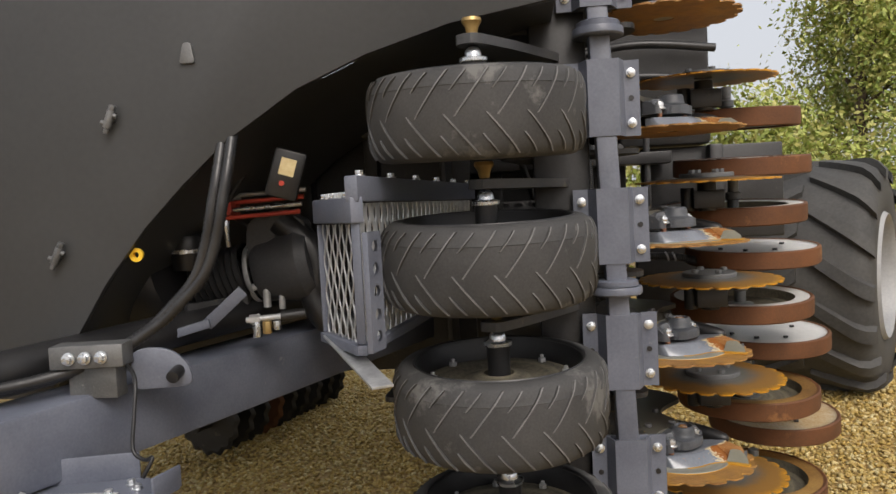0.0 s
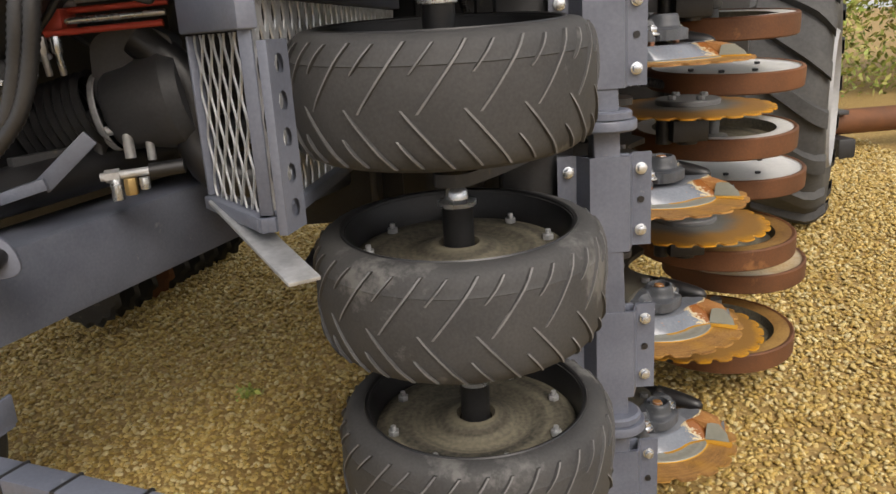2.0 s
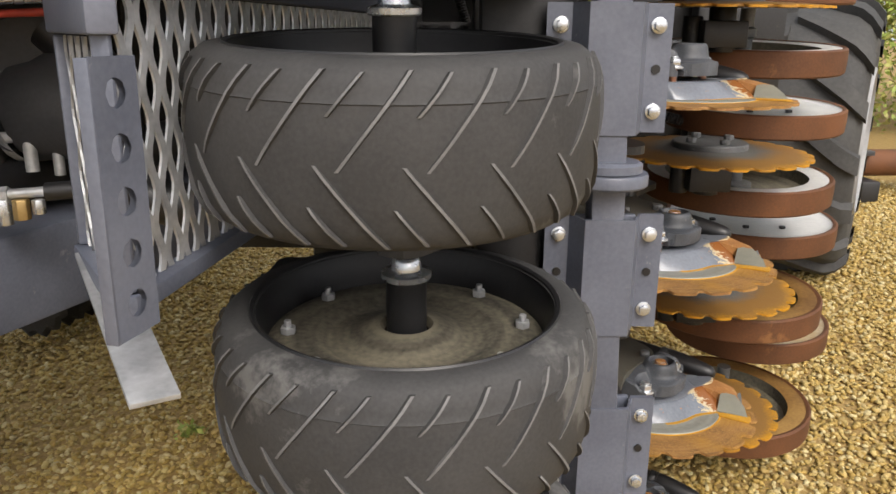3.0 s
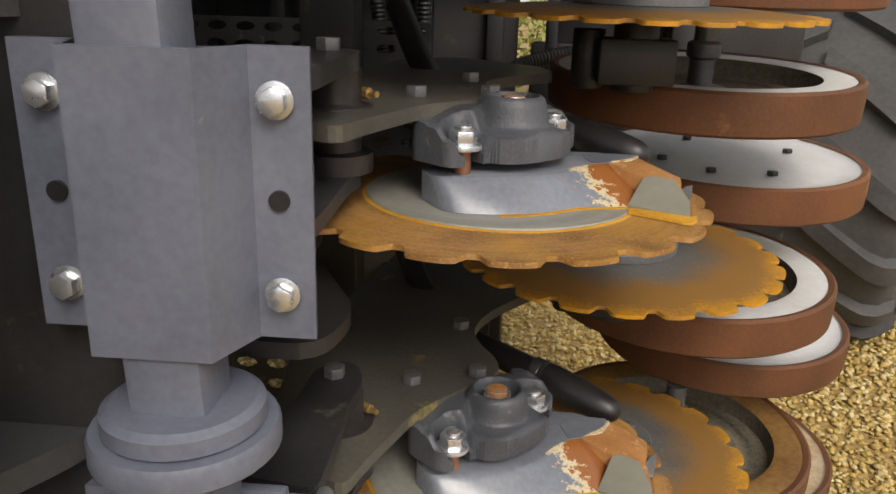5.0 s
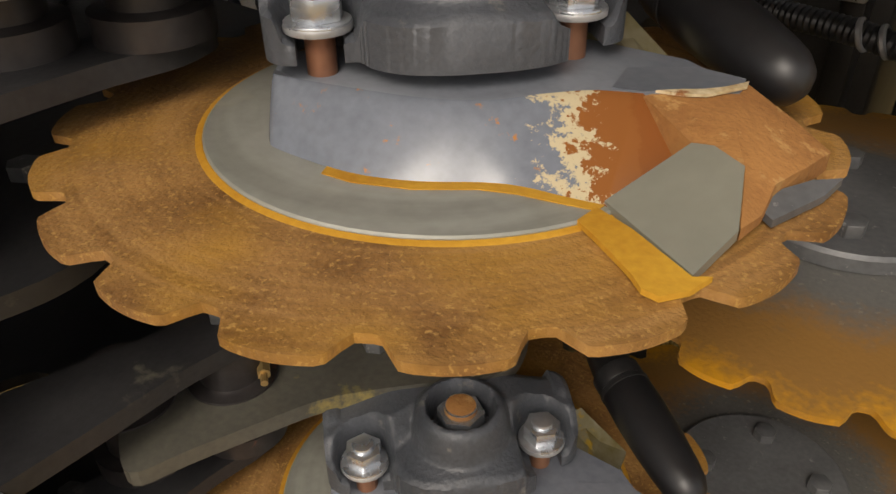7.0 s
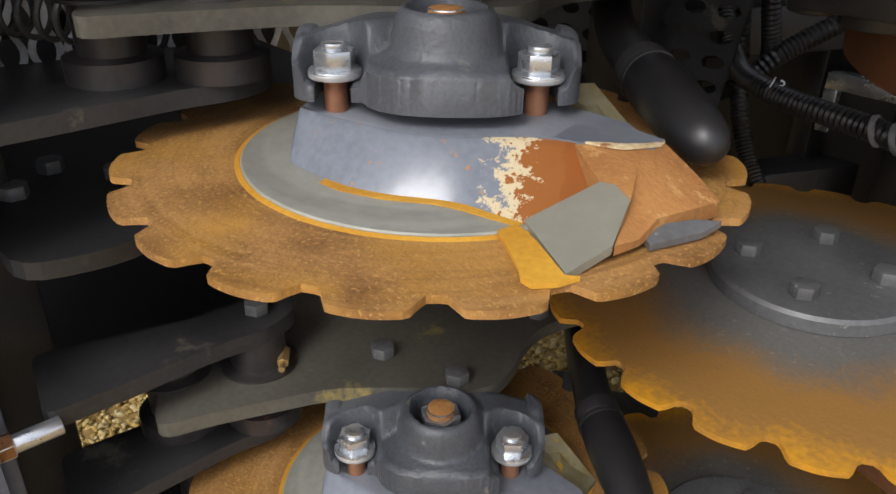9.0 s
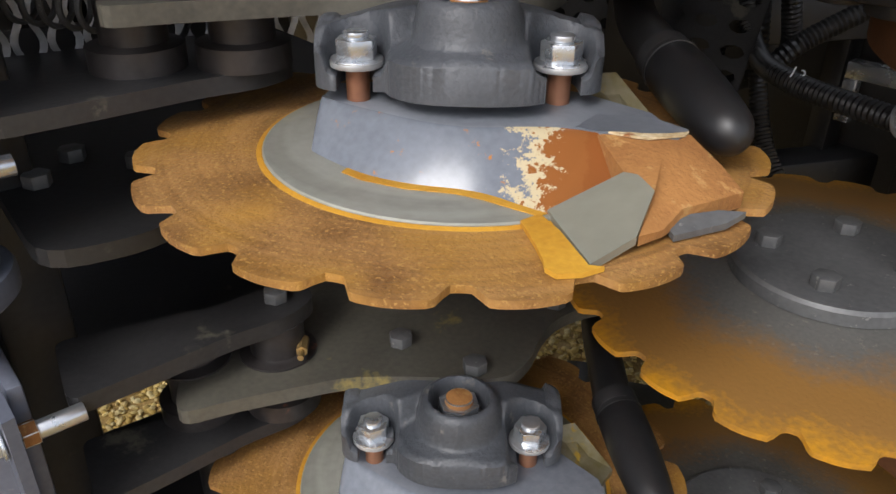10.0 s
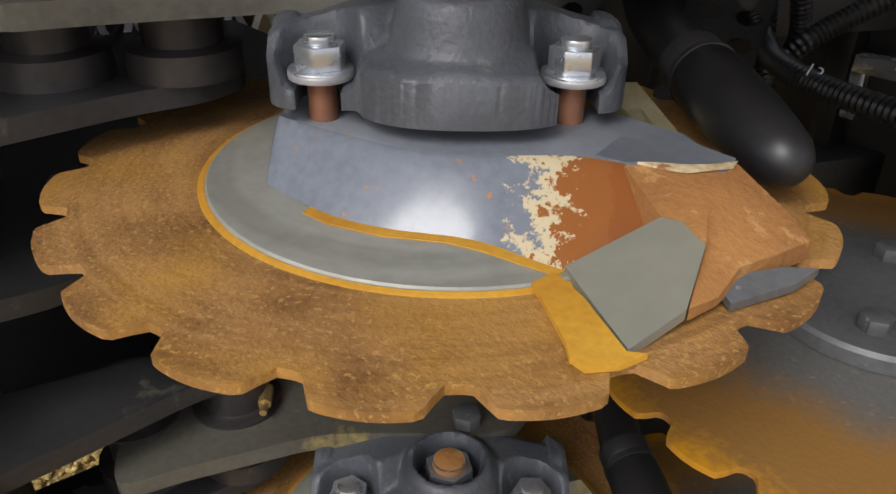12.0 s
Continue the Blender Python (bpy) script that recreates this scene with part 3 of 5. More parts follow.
def disc_mesh(n, r, phase, dish, mats, bands):
    """A thin, slightly dished disc; bands are radii at which the material changes."""
    bm = B()
    radii = [0.03, 0.1, 0.1, 0.14, 0.165, 0.185, 0.198, 0.207, r]
    f = notched(n, r, 0.0135, phase)
    m = n * 18
    tops = []
    for k in range(m):
        a = 2 * math.pi * k / m
        s = f(a)
        ring = []
        for q in radii:
            rr = min(q, r * s - (r - q) * 0.15) if q < r else r * s
            ring.append((rr, dish * (rr / r) ** 2))
        tops.append([[bm.verts.new((rr * math.cos(a), rr * math.sin(a), -z + t)) for rr, z in ring] for t in (0.0025, -0.0025)])
    for k in range(m):
        p, q = tops[k], tops[(k + 1) % m]
        for j in range(len(radii) - 1):
            mid = (radii[j] + radii[j + 1]) / 2
            mi = sum(mid > b for b in bands)
            bm.faces.new((p[0][j], q[0][j], q[0][j + 1], p[0][j + 1])).material_index = mi
            bm.faces.new((p[1][j + 1], q[1][j + 1], q[1][j], p[1][j])).material_index = mi
        bm.faces.new((p[0][-1], q[0][-1], q[1][-1], p[1][-1])).material_index = len(bands)
        bm.faces.new((p[1][0], q[1][0], q[0][0], p[0][0])).material_index = 0
    return mesh_of(bm, "notched_disc", mats, 50)


DISC = disc_mesh(20, 0.2205, radians(-111.6), 0.0, [rust, rust], [0.16])
DISC_TWO = disc_mesh(23, 0.232, radians(-116.6), 0.010, [stained_disc, stained_disc], [0.16])
CENTRE = mesh_of(lathe(B(), [(0.0, 0.005), (0.1398, 0.005), (0.141, 0.004), (0.141, 0.0), (0, 0)], 72), "centre_plate", steel, 30)
RUST_RING = mesh_of(lathe(B(), [(0.140, 0.0), (0.1412, 0.0012), (0.1435, 0.0009), (0.1455, 0.0)], 96), "rust_ring", rust_yellow, 30)
HUBPLATE = mesh_of(lathe(B(), [(0.0, 0.014), (0.085, 0.014), (0.088, 0.011), (0.088, 0.0), (0, 0)], 56), "hub_plate", steel_dark, 30)


def smooth(lo, hi, x):
    t = np.clip((x - lo) / (hi - lo), 0, 1)
    return t * t * (3 - 2 * t)


BOLT_U = 0.0687  # bolts of the bearing, either side of its middle


def bearing_mesh():
    """Two-bolt cast bearing housing: boss, rounded front flange, high back and a claw round each bolt."""
    step, base = 0.0019, 0.047
    u, v = np.meshgrid(np.arange(-0.108, 0.109, step), np.arange(-0.056, 0.062, step), indexing="ij")

    def inside(u, v):
        """Signed distance to the outline, below zero within."""
        qx, qy = np.abs(u) - 0.080, np.abs(v - 0.018) - 0.017
        back = np.hypot(np.maximum(qx, 0), np.maximum(qy, 0)) + np.minimum(np.maximum(qx, qy), 0) - 0.0175
        lobe = (((np.abs(u - 0.010) / 0.0595) ** 2.6 + (np.abs(v + 0.002) / 0.043) ** 2.6) ** (1 / 2.6) - 1) * 0.045
        d = np.minimum(back, lobe)
        for s in (-1, 1):
            du = np.abs(u - s * BOLT_U)
            slot = np.where(v < 0.002, du, np.hypot(du, v - 0.002)) - 0.0125
            d = np.maximum(d, -slot)
        return d

    d = inside(u, v)
    e = 0.0004
    gu, gv = (inside(u + e, v) - d) / e, (inside(u, v + e) - d) / e
    near = np.abs(d) < 0.8 * step
    u2, v2 = np.where(near, u - d * gu, u), np.where(near, v - d * gv, v)
    keep = (d < 0.8 * step)
    rb = np.hypot(u2 - 0.006, v2 - 0.004)
    top = 0.0735 + 0.006 * (1 - smooth(0.034, 0.052, rb))
    back = 0.0965 - 0.012 * smooth(0.035, 0.095, np.abs(u2)) - 0.006 * smooth(0.038, 0.052, v2)
    top = top + (back - top) * smooth(-0.004, 0.012, v2 - 0.012 * smooth(0.05, 0.02, np.abs(u2)))
    claw = smooth(0.0775, 0.086, np.abs(u2)) * smooth(-0.022, 0.030, v2)
    top = np.maximum(top, 0.060 + 0.028 * claw)
    for s in (-1, 1):
        du = np.abs(u2 - s * BOLT_U)
        pocket = np.where(v2 < 0, du, np.hypot(du, v2 * 1.05))
        top = top + (0.060 - top) * (1 - smooth(0.0175, 0.0235, pocket)) * (1 if s < 0 else smooth(-0.05, -0.02, v2))
    boss = 0.107 - 0.004 * smooth(0.0285, 0.034, rb)
    top = top + (boss - top) * (1 - smooth(0.0325, 0.0385, rb))
    top = top - (0.024) * (1 - smooth(0.0235, 0.0262, rb))
    rim = smooth(0.0, 0.004, -d)
    top = top - 0.003 * (1 - rim)
    nu, nv = u.shape
    bm = B()
    hi, lo = {}, {}
    cells = [(i, j) for i in range(nu - 1) for j in range(nv - 1) if keep[i, j] and keep[i + 1, j] and keep[i, j + 1] and keep[i + 1, j + 1]]
    for i, j in cells:
        for p in ((i, j), (i + 1, j), (i + 1, j + 1), (i, j + 1)):
            if p not in hi:
                hi[p] = bm.verts.new((u2[p], v2[p], top[p]))
                lo[p] = bm.verts.new((u2[p], v2[p], base))
    done = set(cells)
    for i, j in cells:
        ring = ((i, j), (i + 1, j), (i + 1, j + 1), (i, j + 1))
        bm.faces.new([hi[p] for p in ring])
        bm.faces.new([lo[p] for p in ring[::-1]])
        for k, other in enumerate(((i, j - 1), (i + 1, j), (i, j + 1), (i - 1, j))):
            if other not in done:
                a, b = ring[k], ring[(k + 1) % 4]
                bm.faces.new((lo[a], lo[b], hi[b], hi[a]))
    return mesh_of(bm, "bearing_housing", casting, 48)


BEARING = bearing_mesh()
AXLE_NUT = mesh_of(rod(rod(B(), (0, 0, 0.080), (0, 0, 0.101), 0.0185, 6), (0, 0, 0.100), (0, 0, 0.106), 0.0125, 20, mi=1), "axle_nut", [zinc, rust_deep], 30, 0.001)
SPACER = mesh_of(rod(B(), (0, 0, 0), (0, 0, 0.03), 0.0082, 16), "spacer", material("copper_sleeve", (0.22, 0.1, 0.06), (0.34, 0.17, 0.1), 0.45, 0.5, 30, 0.1, 100), 30)
WASHER = mesh_of(rod(B(), (0, 0, 0), (0, 0, 0.004), 0.0185, 20), "washer", galv, 30, 0.0008)


def scraper_mesh():
    """Cast scraper arm: a thick block whose raked front face twists out to the share."""
    top = [(-0.066, -0.062, 0.034), (-0.057, -0.070, 0.036), (-0.045, -0.070, 0.037), (-0.014, -0.062, 0.037), (0.030, -0.048, 0.037), (0.058, -0.030, 0.037), (0.074, -0.008, 0.037), (0.092, 0.012, 0.037), (0.114, 0.022, 0.0375)]
    low = [(-0.056, -0.078, 0.0065), (-0.046, -0.087, 0.0065), (-0.033, -0.091, 0.0065), (0.013, -0.087, 0.0065), (0.045, -0.074, 0.0065), (0.073, -0.054, 0.0065), (0.090, -0.046, 0.0065), (0.110, -0.042, 0.0065), (0.131, -0.037, 0.0065)]

    def along(pts, w):
        k = min(int(w), len(pts) - 2)
        f = w - k
        p = [Vector(pts[max(0, min(len(pts) - 1, k + o))]) for o in (-1, 0, 1, 2)]
        return 0.5 * (2 * p[1] + (p[2] - p[0]) * f + (2 * p[0] - 5 * p[1] + 4 * p[2] - p[3]) * f * f + (3 * p[1] - p[0] - 3 * p[2] + p[3]) * f**3)

    bm = B()
    n, rows = 56, 10
    grid = []
    for i in range(n + 1):
        w = (len(top) - 1) * i / n
        a, b = along(top, w), along(low, w)
        out = Vector((b.x - a.x, b.y - a.y, 0)).normalized()
        col = []
        for j in range(rows + 1):
            q = j / rows
            p = a.lerp(b, q) + out * 0.0016 * math.sin(math.pi * q) ** 0.8
            if j == 0:
                p -= out * 0.0012
            col.append(bm.verts.new(p))
        grid.append(col)
    for i in range(n):
        for j in range(rows):
            bm.faces.new((grid[i][j], grid[i + 1][j], grid[i + 1][j + 1], grid[i][j + 1]))
    back = [(0.150, 0.006), (0.150, 0.060), (0.11, 0.082), (0.05, 0.080), (0.0, 0.05), (-0.05, 0.0), (-0.076, -0.045)]
    bt = [bm.verts.new((x, y, 0.027 if k == 0 else 0.037)) for k, (x, y) in enumerate(back)]
    bl = [bm.verts.new((x, y, 0.0065)) for x, y in back]
    lid = bm.faces.new([c[0] for c in grid] + bt)
    lid.material_index = 1
    bm.faces.new(([c[-1] for c in grid] + bl)[::-1])
    bm.faces.new(grid[-1] + [bl[0], bt[0]])
    bm.faces.new(grid[0][::-1] + [bt[-1], bl[-1]])
    for k in range(len(back) - 1):
        bm.faces.new((bt[k], bl[k], bl[k + 1], bt[k + 1]))
    bmesh.ops.triangulate(bm, faces=[f for f in bm.faces if len(f.verts) > 4])
    return mesh_of(bm, "scraper_arm", [scraper_paint, ear_paint], 38)


SCRAPER = scraper_mesh()


def slab(points, thick, mat, name, bevel=0.0015):
    """A flat piece through 3D corners, thickened downwards."""
    bm = B()
    top = [bm.verts.new(p) for p in points]
    low = [bm.verts.new((x, y, z - thick)) for x, y, z in points]
    k = len(points)
    bm.faces.new(top)
    bm.faces.new(low[::-1])
    for i in range(k):
        bm.faces.new((top[i], low[i], low[(i + 1) % k], top[(i + 1) % k]))
    return mesh_of(bm, name, mat, 25, bevel)


def faceted(points, peak, foot, mat, name):
    """A lump whose top fans out from a peak, with sides down to a level foot."""
    bm = B()
    top = [bm.verts.new(p) for p in points]
    low = [bm.verts.new((x, y, min(foot, z - 0.004))) for x, y, z in points]
    mid = bm.verts.new(peak)
    k = len(points)
    for i in range(k):
        bm.faces.new((top[i], top[(i + 1) % k], mid))
        bm.faces.new((top[i], low[i], low[(i + 1) % k], top[(i + 1) % k]))
    bm.faces.new(low[::-1])
    return mesh_of(bm, name, mat, 20, 0.0007)


SHARE = slab([(0.129, -0.036, 0.0085), (0.149, 0.005, 0.028), (0.160, 0.004, 0.0302), (0.178, -0.005, 0.0292), (0.1895, -0.033, 0.0145), (0.1845, -0.063, 0.0065)], 0.005, carbide, "share_face", 0.0009)
TIP = faceted([(0.115, 0.021, 0.0372), (0.149, 0.0055, 0.0275), (0.160, 0.0045, 0.0295), (0.178, -0.0045, 0.0287), (0.1895, -0.031, 0.0140), (0.1915, -0.012, 0.0125), (0.189, 0.008, 0.0185), (0.194, 0.030, 0.0185), (0.198, 0.056, 0.018), (0.176, 0.064, 0.026), (0.150, 0.068, 0.0365), (0.13, 0.055, 0.0375)], (0.158, 0.028, 0.0345), 0.008, rust_deep, "share_tip")
EAR = slab([(0.098, 0.020, 0.0378), (0.114, 0.0235, 0.0384), (0.122, 0.032, 0.0384), (0.136, 0.038, 0.0382), (0.1495, 0.0625, 0.0386), (0.147, 0.070, 0.0386), (0.12, 0.072, 0.0384), (0.09, 0.05, 0.0378)], 0.004, ear_paint, "scraper_ear", 0.0008)
UNDER = slab([(0.184, 0.000, 0.0105), (0.190, 0.014, 0.0135), (0.199, 0.030, 0.0145), (0.209, 0.042, 0.0135), (0.206, 0.028, 0.0095), (0.195, -0.006, 0.0085)], 0.004, steel_dark, "wear_plate")
MARK = slab([(0.128, -0.041, 0.0072), (0.150, -0.048, 0.0072), (0.185, -0.065, 0.0072), (0.1915, -0.060, 0.0072), (0.1885, -0.074, 0.0072), (0.181, -0.085, 0.0072), (0.173, -0.0845, 0.0072), (0.165, -0.078, 0.0072), (0.152, -0.070, 0.0072), (0.138, -0.062, 0.0072), (0.127, -0.056, 0.0072)], 0.003, rust_yellow, "paint_mark", 0.0005)
SEAM = slab([(0.000, -0.087, 0.0068), (0.004, -0.0955, 0.0068), (0.022, -0.0930, 0.0068), (0.050, -0.0800, 0.0068), (0.075, -0.0605, 0.0068), (0.092, -0.0530, 0.0068), (0.112, -0.0480, 0.0068), (0.129, -0.0430, 0.0068), (0.130, -0.034, 0.0068), (0.088, -0.040, 0.0068), (0.045, -0.068, 0.0068)], 0.0006, rust_yellow, "rust_seam", 0)
flake = material("flaked_primer", (0.34, 0.24, 0.11), (0.66, 0.57, 0.38), 0.75, 0, 60, 0.8, 240, (0.26, 0.11, 0.035), 80, 0.58)
EAR_EDGE = slab([(0.118, 0.0275, 0.0389), (0.121, 0.0285, 0.0388), (0.131, 0.0320, 0.0387), (0.140, 0.0380, 0.0386), (0.1515, 0.0600, 0.0387), (0.1500, 0.0660, 0.0392), (0.1440, 0.0530, 0.0392), (0.1370, 0.0435, 0.0392), (0.1270, 0.0360, 0.0390)], 0.0015, flake, "flaked_edge", 0)


def arm_plate_mesh():
    """Flat carrier plate with a round bite towards the second disc."""
    out = [(-0.178, -0.165), (-0.128, -0.190), (-0.118, -0.150), (-0.080, -0.050), (-0.040, 0.0), (0.0, 0.040), (0.014, 0.066), (0.006, 0.1), (-0.012, 0.13), (-0.024, 0.165), (-0.02, 0.205), (0.0, 0.25), (0.035, 0.30), (0.072, 0.345), (0.05, 0.43), (-0.08, 0.56), (-0.17, 0.50), (-0.21, 0.30), (-0.25, 0.10), (-0.235, -0.05)]
    return mesh_of(prism(B(), rounded(out, 0.02, 4), 0.086, 0.100), "arm_plate", arm_steel, 20, 0.002)


ARM_PLATE = arm_plate_mesh()


def link_mesh(z0, z1, wide=0.0):
    """A bar from the clamp to the pivot pin, round at the pin."""
    pts = ((0.212 - wide, 1.394), (0.226 - wide * 0.6, 1.446), (0.246, 1.52), (0.248, 1.585), (0.27, 1.608), (0.292, 1.60), (0.304, 1.565), (0.298, 1.517), (0.3, 1.444), (0.3, 1.378))
    out = rounded([loc(x + 0.012, y) for x, y in pts], 0.014, 4)
    return mesh_of(prism(B(), out, z0, z1), "link_plate", dusty_steel, 20, 0.0025)


LINK_HIGH, LINK_LOW = link_mesh(0.134, 0.150), link_mesh(0.026, 0.040)
bm = prism(B(), rounded([loc(*p) for p in ((0.10, 1.40), (0.315, 1.385), (0.33, 1.46), (0.25, 1.60), (0.12, 1.62))], 0.03, 4), -0.072, -0.058)
rod(bm, (*loc(0.265, 1.505), -0.06), (*loc(0.265, 1.505), 0.026), 0.024, 20)
BRACKET = mesh_of(bm, "bracket_plate", black_steel, 20, 0.0025)
REAR = mesh_of(prism(B(), rounded([loc(*p) for p in ((-0.42, 1.42), (-0.08, 1.42), (-0.05, 1.53), (0.20, 1.53), (0.25, 1.66), (0.22, 1.84), (-0.40, 1.86))], 0.03, 4), -0.074, -0.060), "rear_plate", black_steel, 20, 0.0025)
BRACKET_WIDE = mesh_of(prism(B(), rounded([loc(*p) for p in ((-0.06, 1.40), (0.315, 1.385), (0.33, 1.46), (0.25, 1.62), (0.0, 1.72))], 0.03, 4), -0.072, -0.058), "bracket_plate", black_steel, 20, 0.0025)
PIN = mesh_of(lathe(B(), [(0, 0.135), (0.0255, 0.135), (0.0255, 0.1045), (0.0285, 0.1025), (0.036, 0.1020), (0.036, 0.0995), (0.025, 0.0995), (0.025, 0.060), (0.036, 0.058), (0.036, 0.040), (0, 0.040)], 32), "pivot_pin", material("worn_pin", (0.022, 0.02, 0.02), (0.05, 0.045, 0.044), 0.4, 0.2, 18, 0.15, 140, (0.24, 0.085, 0.035), 9, 0.64), 40)
NIPPLE = mesh_of(rod(rod(B(), (0, 0, 0), (0.016, -0.012, 0), 0.0055, 6), (0.016, -0.012, 0), (0.024, -0.018, 0), 0.003, 10), "grease_nipple", brass, 30)


def seed_boot_mesh():
    """Black rubber seed tube lying behind the bearing, with a collar and a rounded, pinched boot."""
    pts = [(x - 0.434, y - 1.642, z - UZ) for x, y, z in ((0.27, 2.04, 1.30), (0.32, 1.98, 1.21), (0.37, 1.925, 1.175), (0.414, 1.879, 1.166), (0.47, 1.826, 1.165), (0.50, 1.798, 1.163))]
    bm = pipe(B(), pts, 0.0185, 20)
    return mesh_of(bm, "seed_tube", black, 60)


SEED_TUBE = seed_boot_mesh()
TUBE_JOINT, TUBE_END = Vector((0.072, 0.155, 0.048)), Vector((0.173, 0.092, 0.029))
TUBE_TURN = (TUBE_END - TUBE_JOINT).to_track_quat("Z", "Y").to_matrix().to_4x4()
BOOT = mesh_of(lathe(B(), [(0, 0), (0.0205, 0.0), (0.022, 0.006), (0.0225, 0.03), (0.0215, 0.06), (0.0195, 0.085), (0.0175, 0.1), (0.0135, 0.109), (0.007, 0.1145), (0, 0.116)], 28), "boot", black, 60)
TUBE_COLLAR = mesh_of(lathe(B(), [(0.0185, -0.018), (0.0215, -0.016), (0.0215, -0.004), (0.0205, -0.002), (0.0225, 0.0), (0.0225, 0.004), (0.0185, 0.005)], 28), "tube_collar", hose_black, 40)
GUARD_FIN = slab([(0.040, 0.080, 0.048), (0.055, 0.112, 0.047), (0.095, 0.125, 0.010), (0.105, 0.080, 0.010)], 0.006, material("stained_fin", (0.16, 0.13, 0.045), (0.26, 0.24, 0.17), 0.5, 0.4, 30, 0.2, 120, (0.34, 0.22, 0.02), 26, 0.6), "fin")
CARRIER = mesh_of(rod(rod(box(B(), (0, 0, 0.04), (0.1, 0.07, 0.06)), (0, 0, 0.0), (0, 0, 0.1), 0.03, 24), (-0.06, 0.02, 0.0), (-0.06, 0.02, 0.08), 0.022, 20), "carrier", black_steel, 35, 0.003)


def gauge_wheel_meshes(r, hole):
    """A rusted tyre band with a pale enamelled rim, open or plated on top."""
    band = mesh_of(lathe(B(), [(r - 0.014, 0.030), (r - 0.005, 0.0325), (r, 0.028), (r + 0.001, 0.0), (r, -0.028), (r - 0.005, -0.0325), (r - 0.014, -0.030)], 80), "tyre_band", rust_red, 45)
    if hole:
        prof = [(r - 0.006, 0.0285), (r - 0.05, 0.030), (r - 0.062, 0.026), (r - 0.068, -0.005), (r - 0.11, -0.012), (0.03, -0.014), (0.03, -0.022), (r - 0.006, -0.026)]
    else:
        prof = [(r - 0.006, 0.0285), (r - 0.012, 0.0295), (r - 0.018, 0.025), (r - 0.05, 0.022), (0.06, 0.024), (0.0, 0.024), (0.0, -0.02), (r - 0.006, -0.026)]
    bm = lathe(B(), prof, 72)
    if hole:
        for f in bm.faces:
            c = f.calc_center_median()
            f.material_index = int(math.hypot(c.x, c.y) < r - 0.06)
    return band, mesh_of(bm, "rim", [white_rim, dirt_disc], 40)


BAND, RIM_OPEN = gauge_wheel_meshes(0.247, True)
BAND_TWO, RIM_FLAT = gauge_wheel_meshes(0.243, False)
POSTS = mesh_of(lathe(B(), [(0, 0.12), (0.018, 0.12), (0.018, 0.075), (0.027, 0.07), (0.027, 0.05), (0.02, 0.045), (0.02, 0.005), (0.045, 0.0), (0.045, -0.012), (0, -0.012)], 32), "hub", steel_dark, 40)
CLIP = mesh_of(box(box(B(), (0, 0, 0.004), (0.016, 0.01, 0.008)), (0, 0, 0.004), (0.008, 0.018, 0.006)), "rim_stud", black, 30, 0.001)


RIM_OPEN_STAINED, RIM_FLAT_STAINED = RIM_OPEN.copy(), RIM_FLAT.copy()
RIM_OPEN_STAINED.materials[0], RIM_FLAT_STAINED.materials[0] = rim_brown, rim_stain


def gauge_wheel(parent, at, high, stained=False):
    w = new("gauge_wheel")
    w.parent, w.location, w.empty_display_size = parent, at, 0.05
    w.rotation_euler = (radians(3), 0, 0)
    w["label"] = "rust-brown gauge wheel with white rim"
    put("tyre_band", BAND if high else BAND_TWO, w, "rust-brown steel tyre band")
    if stained:
        put("rim", RIM_OPEN_STAINED if high else RIM_FLAT_STAINED, w, "rust-stained yellowish rim")
    else:
        put("rim", RIM_OPEN if high else RIM_FLAT, w, "white enamelled rim")
    if high:
        put("hub", POSTS, w, "dull steel hub post")
    else:
        for a in (20, 110, 200, 290, 245):
            put("rim_stud", CLIP, w, at=(0.135 * math.cos(radians(a)), 0.135 * math.sin(radians(a)), 0.024))
    return w


U_AXIS = radians(48.5)


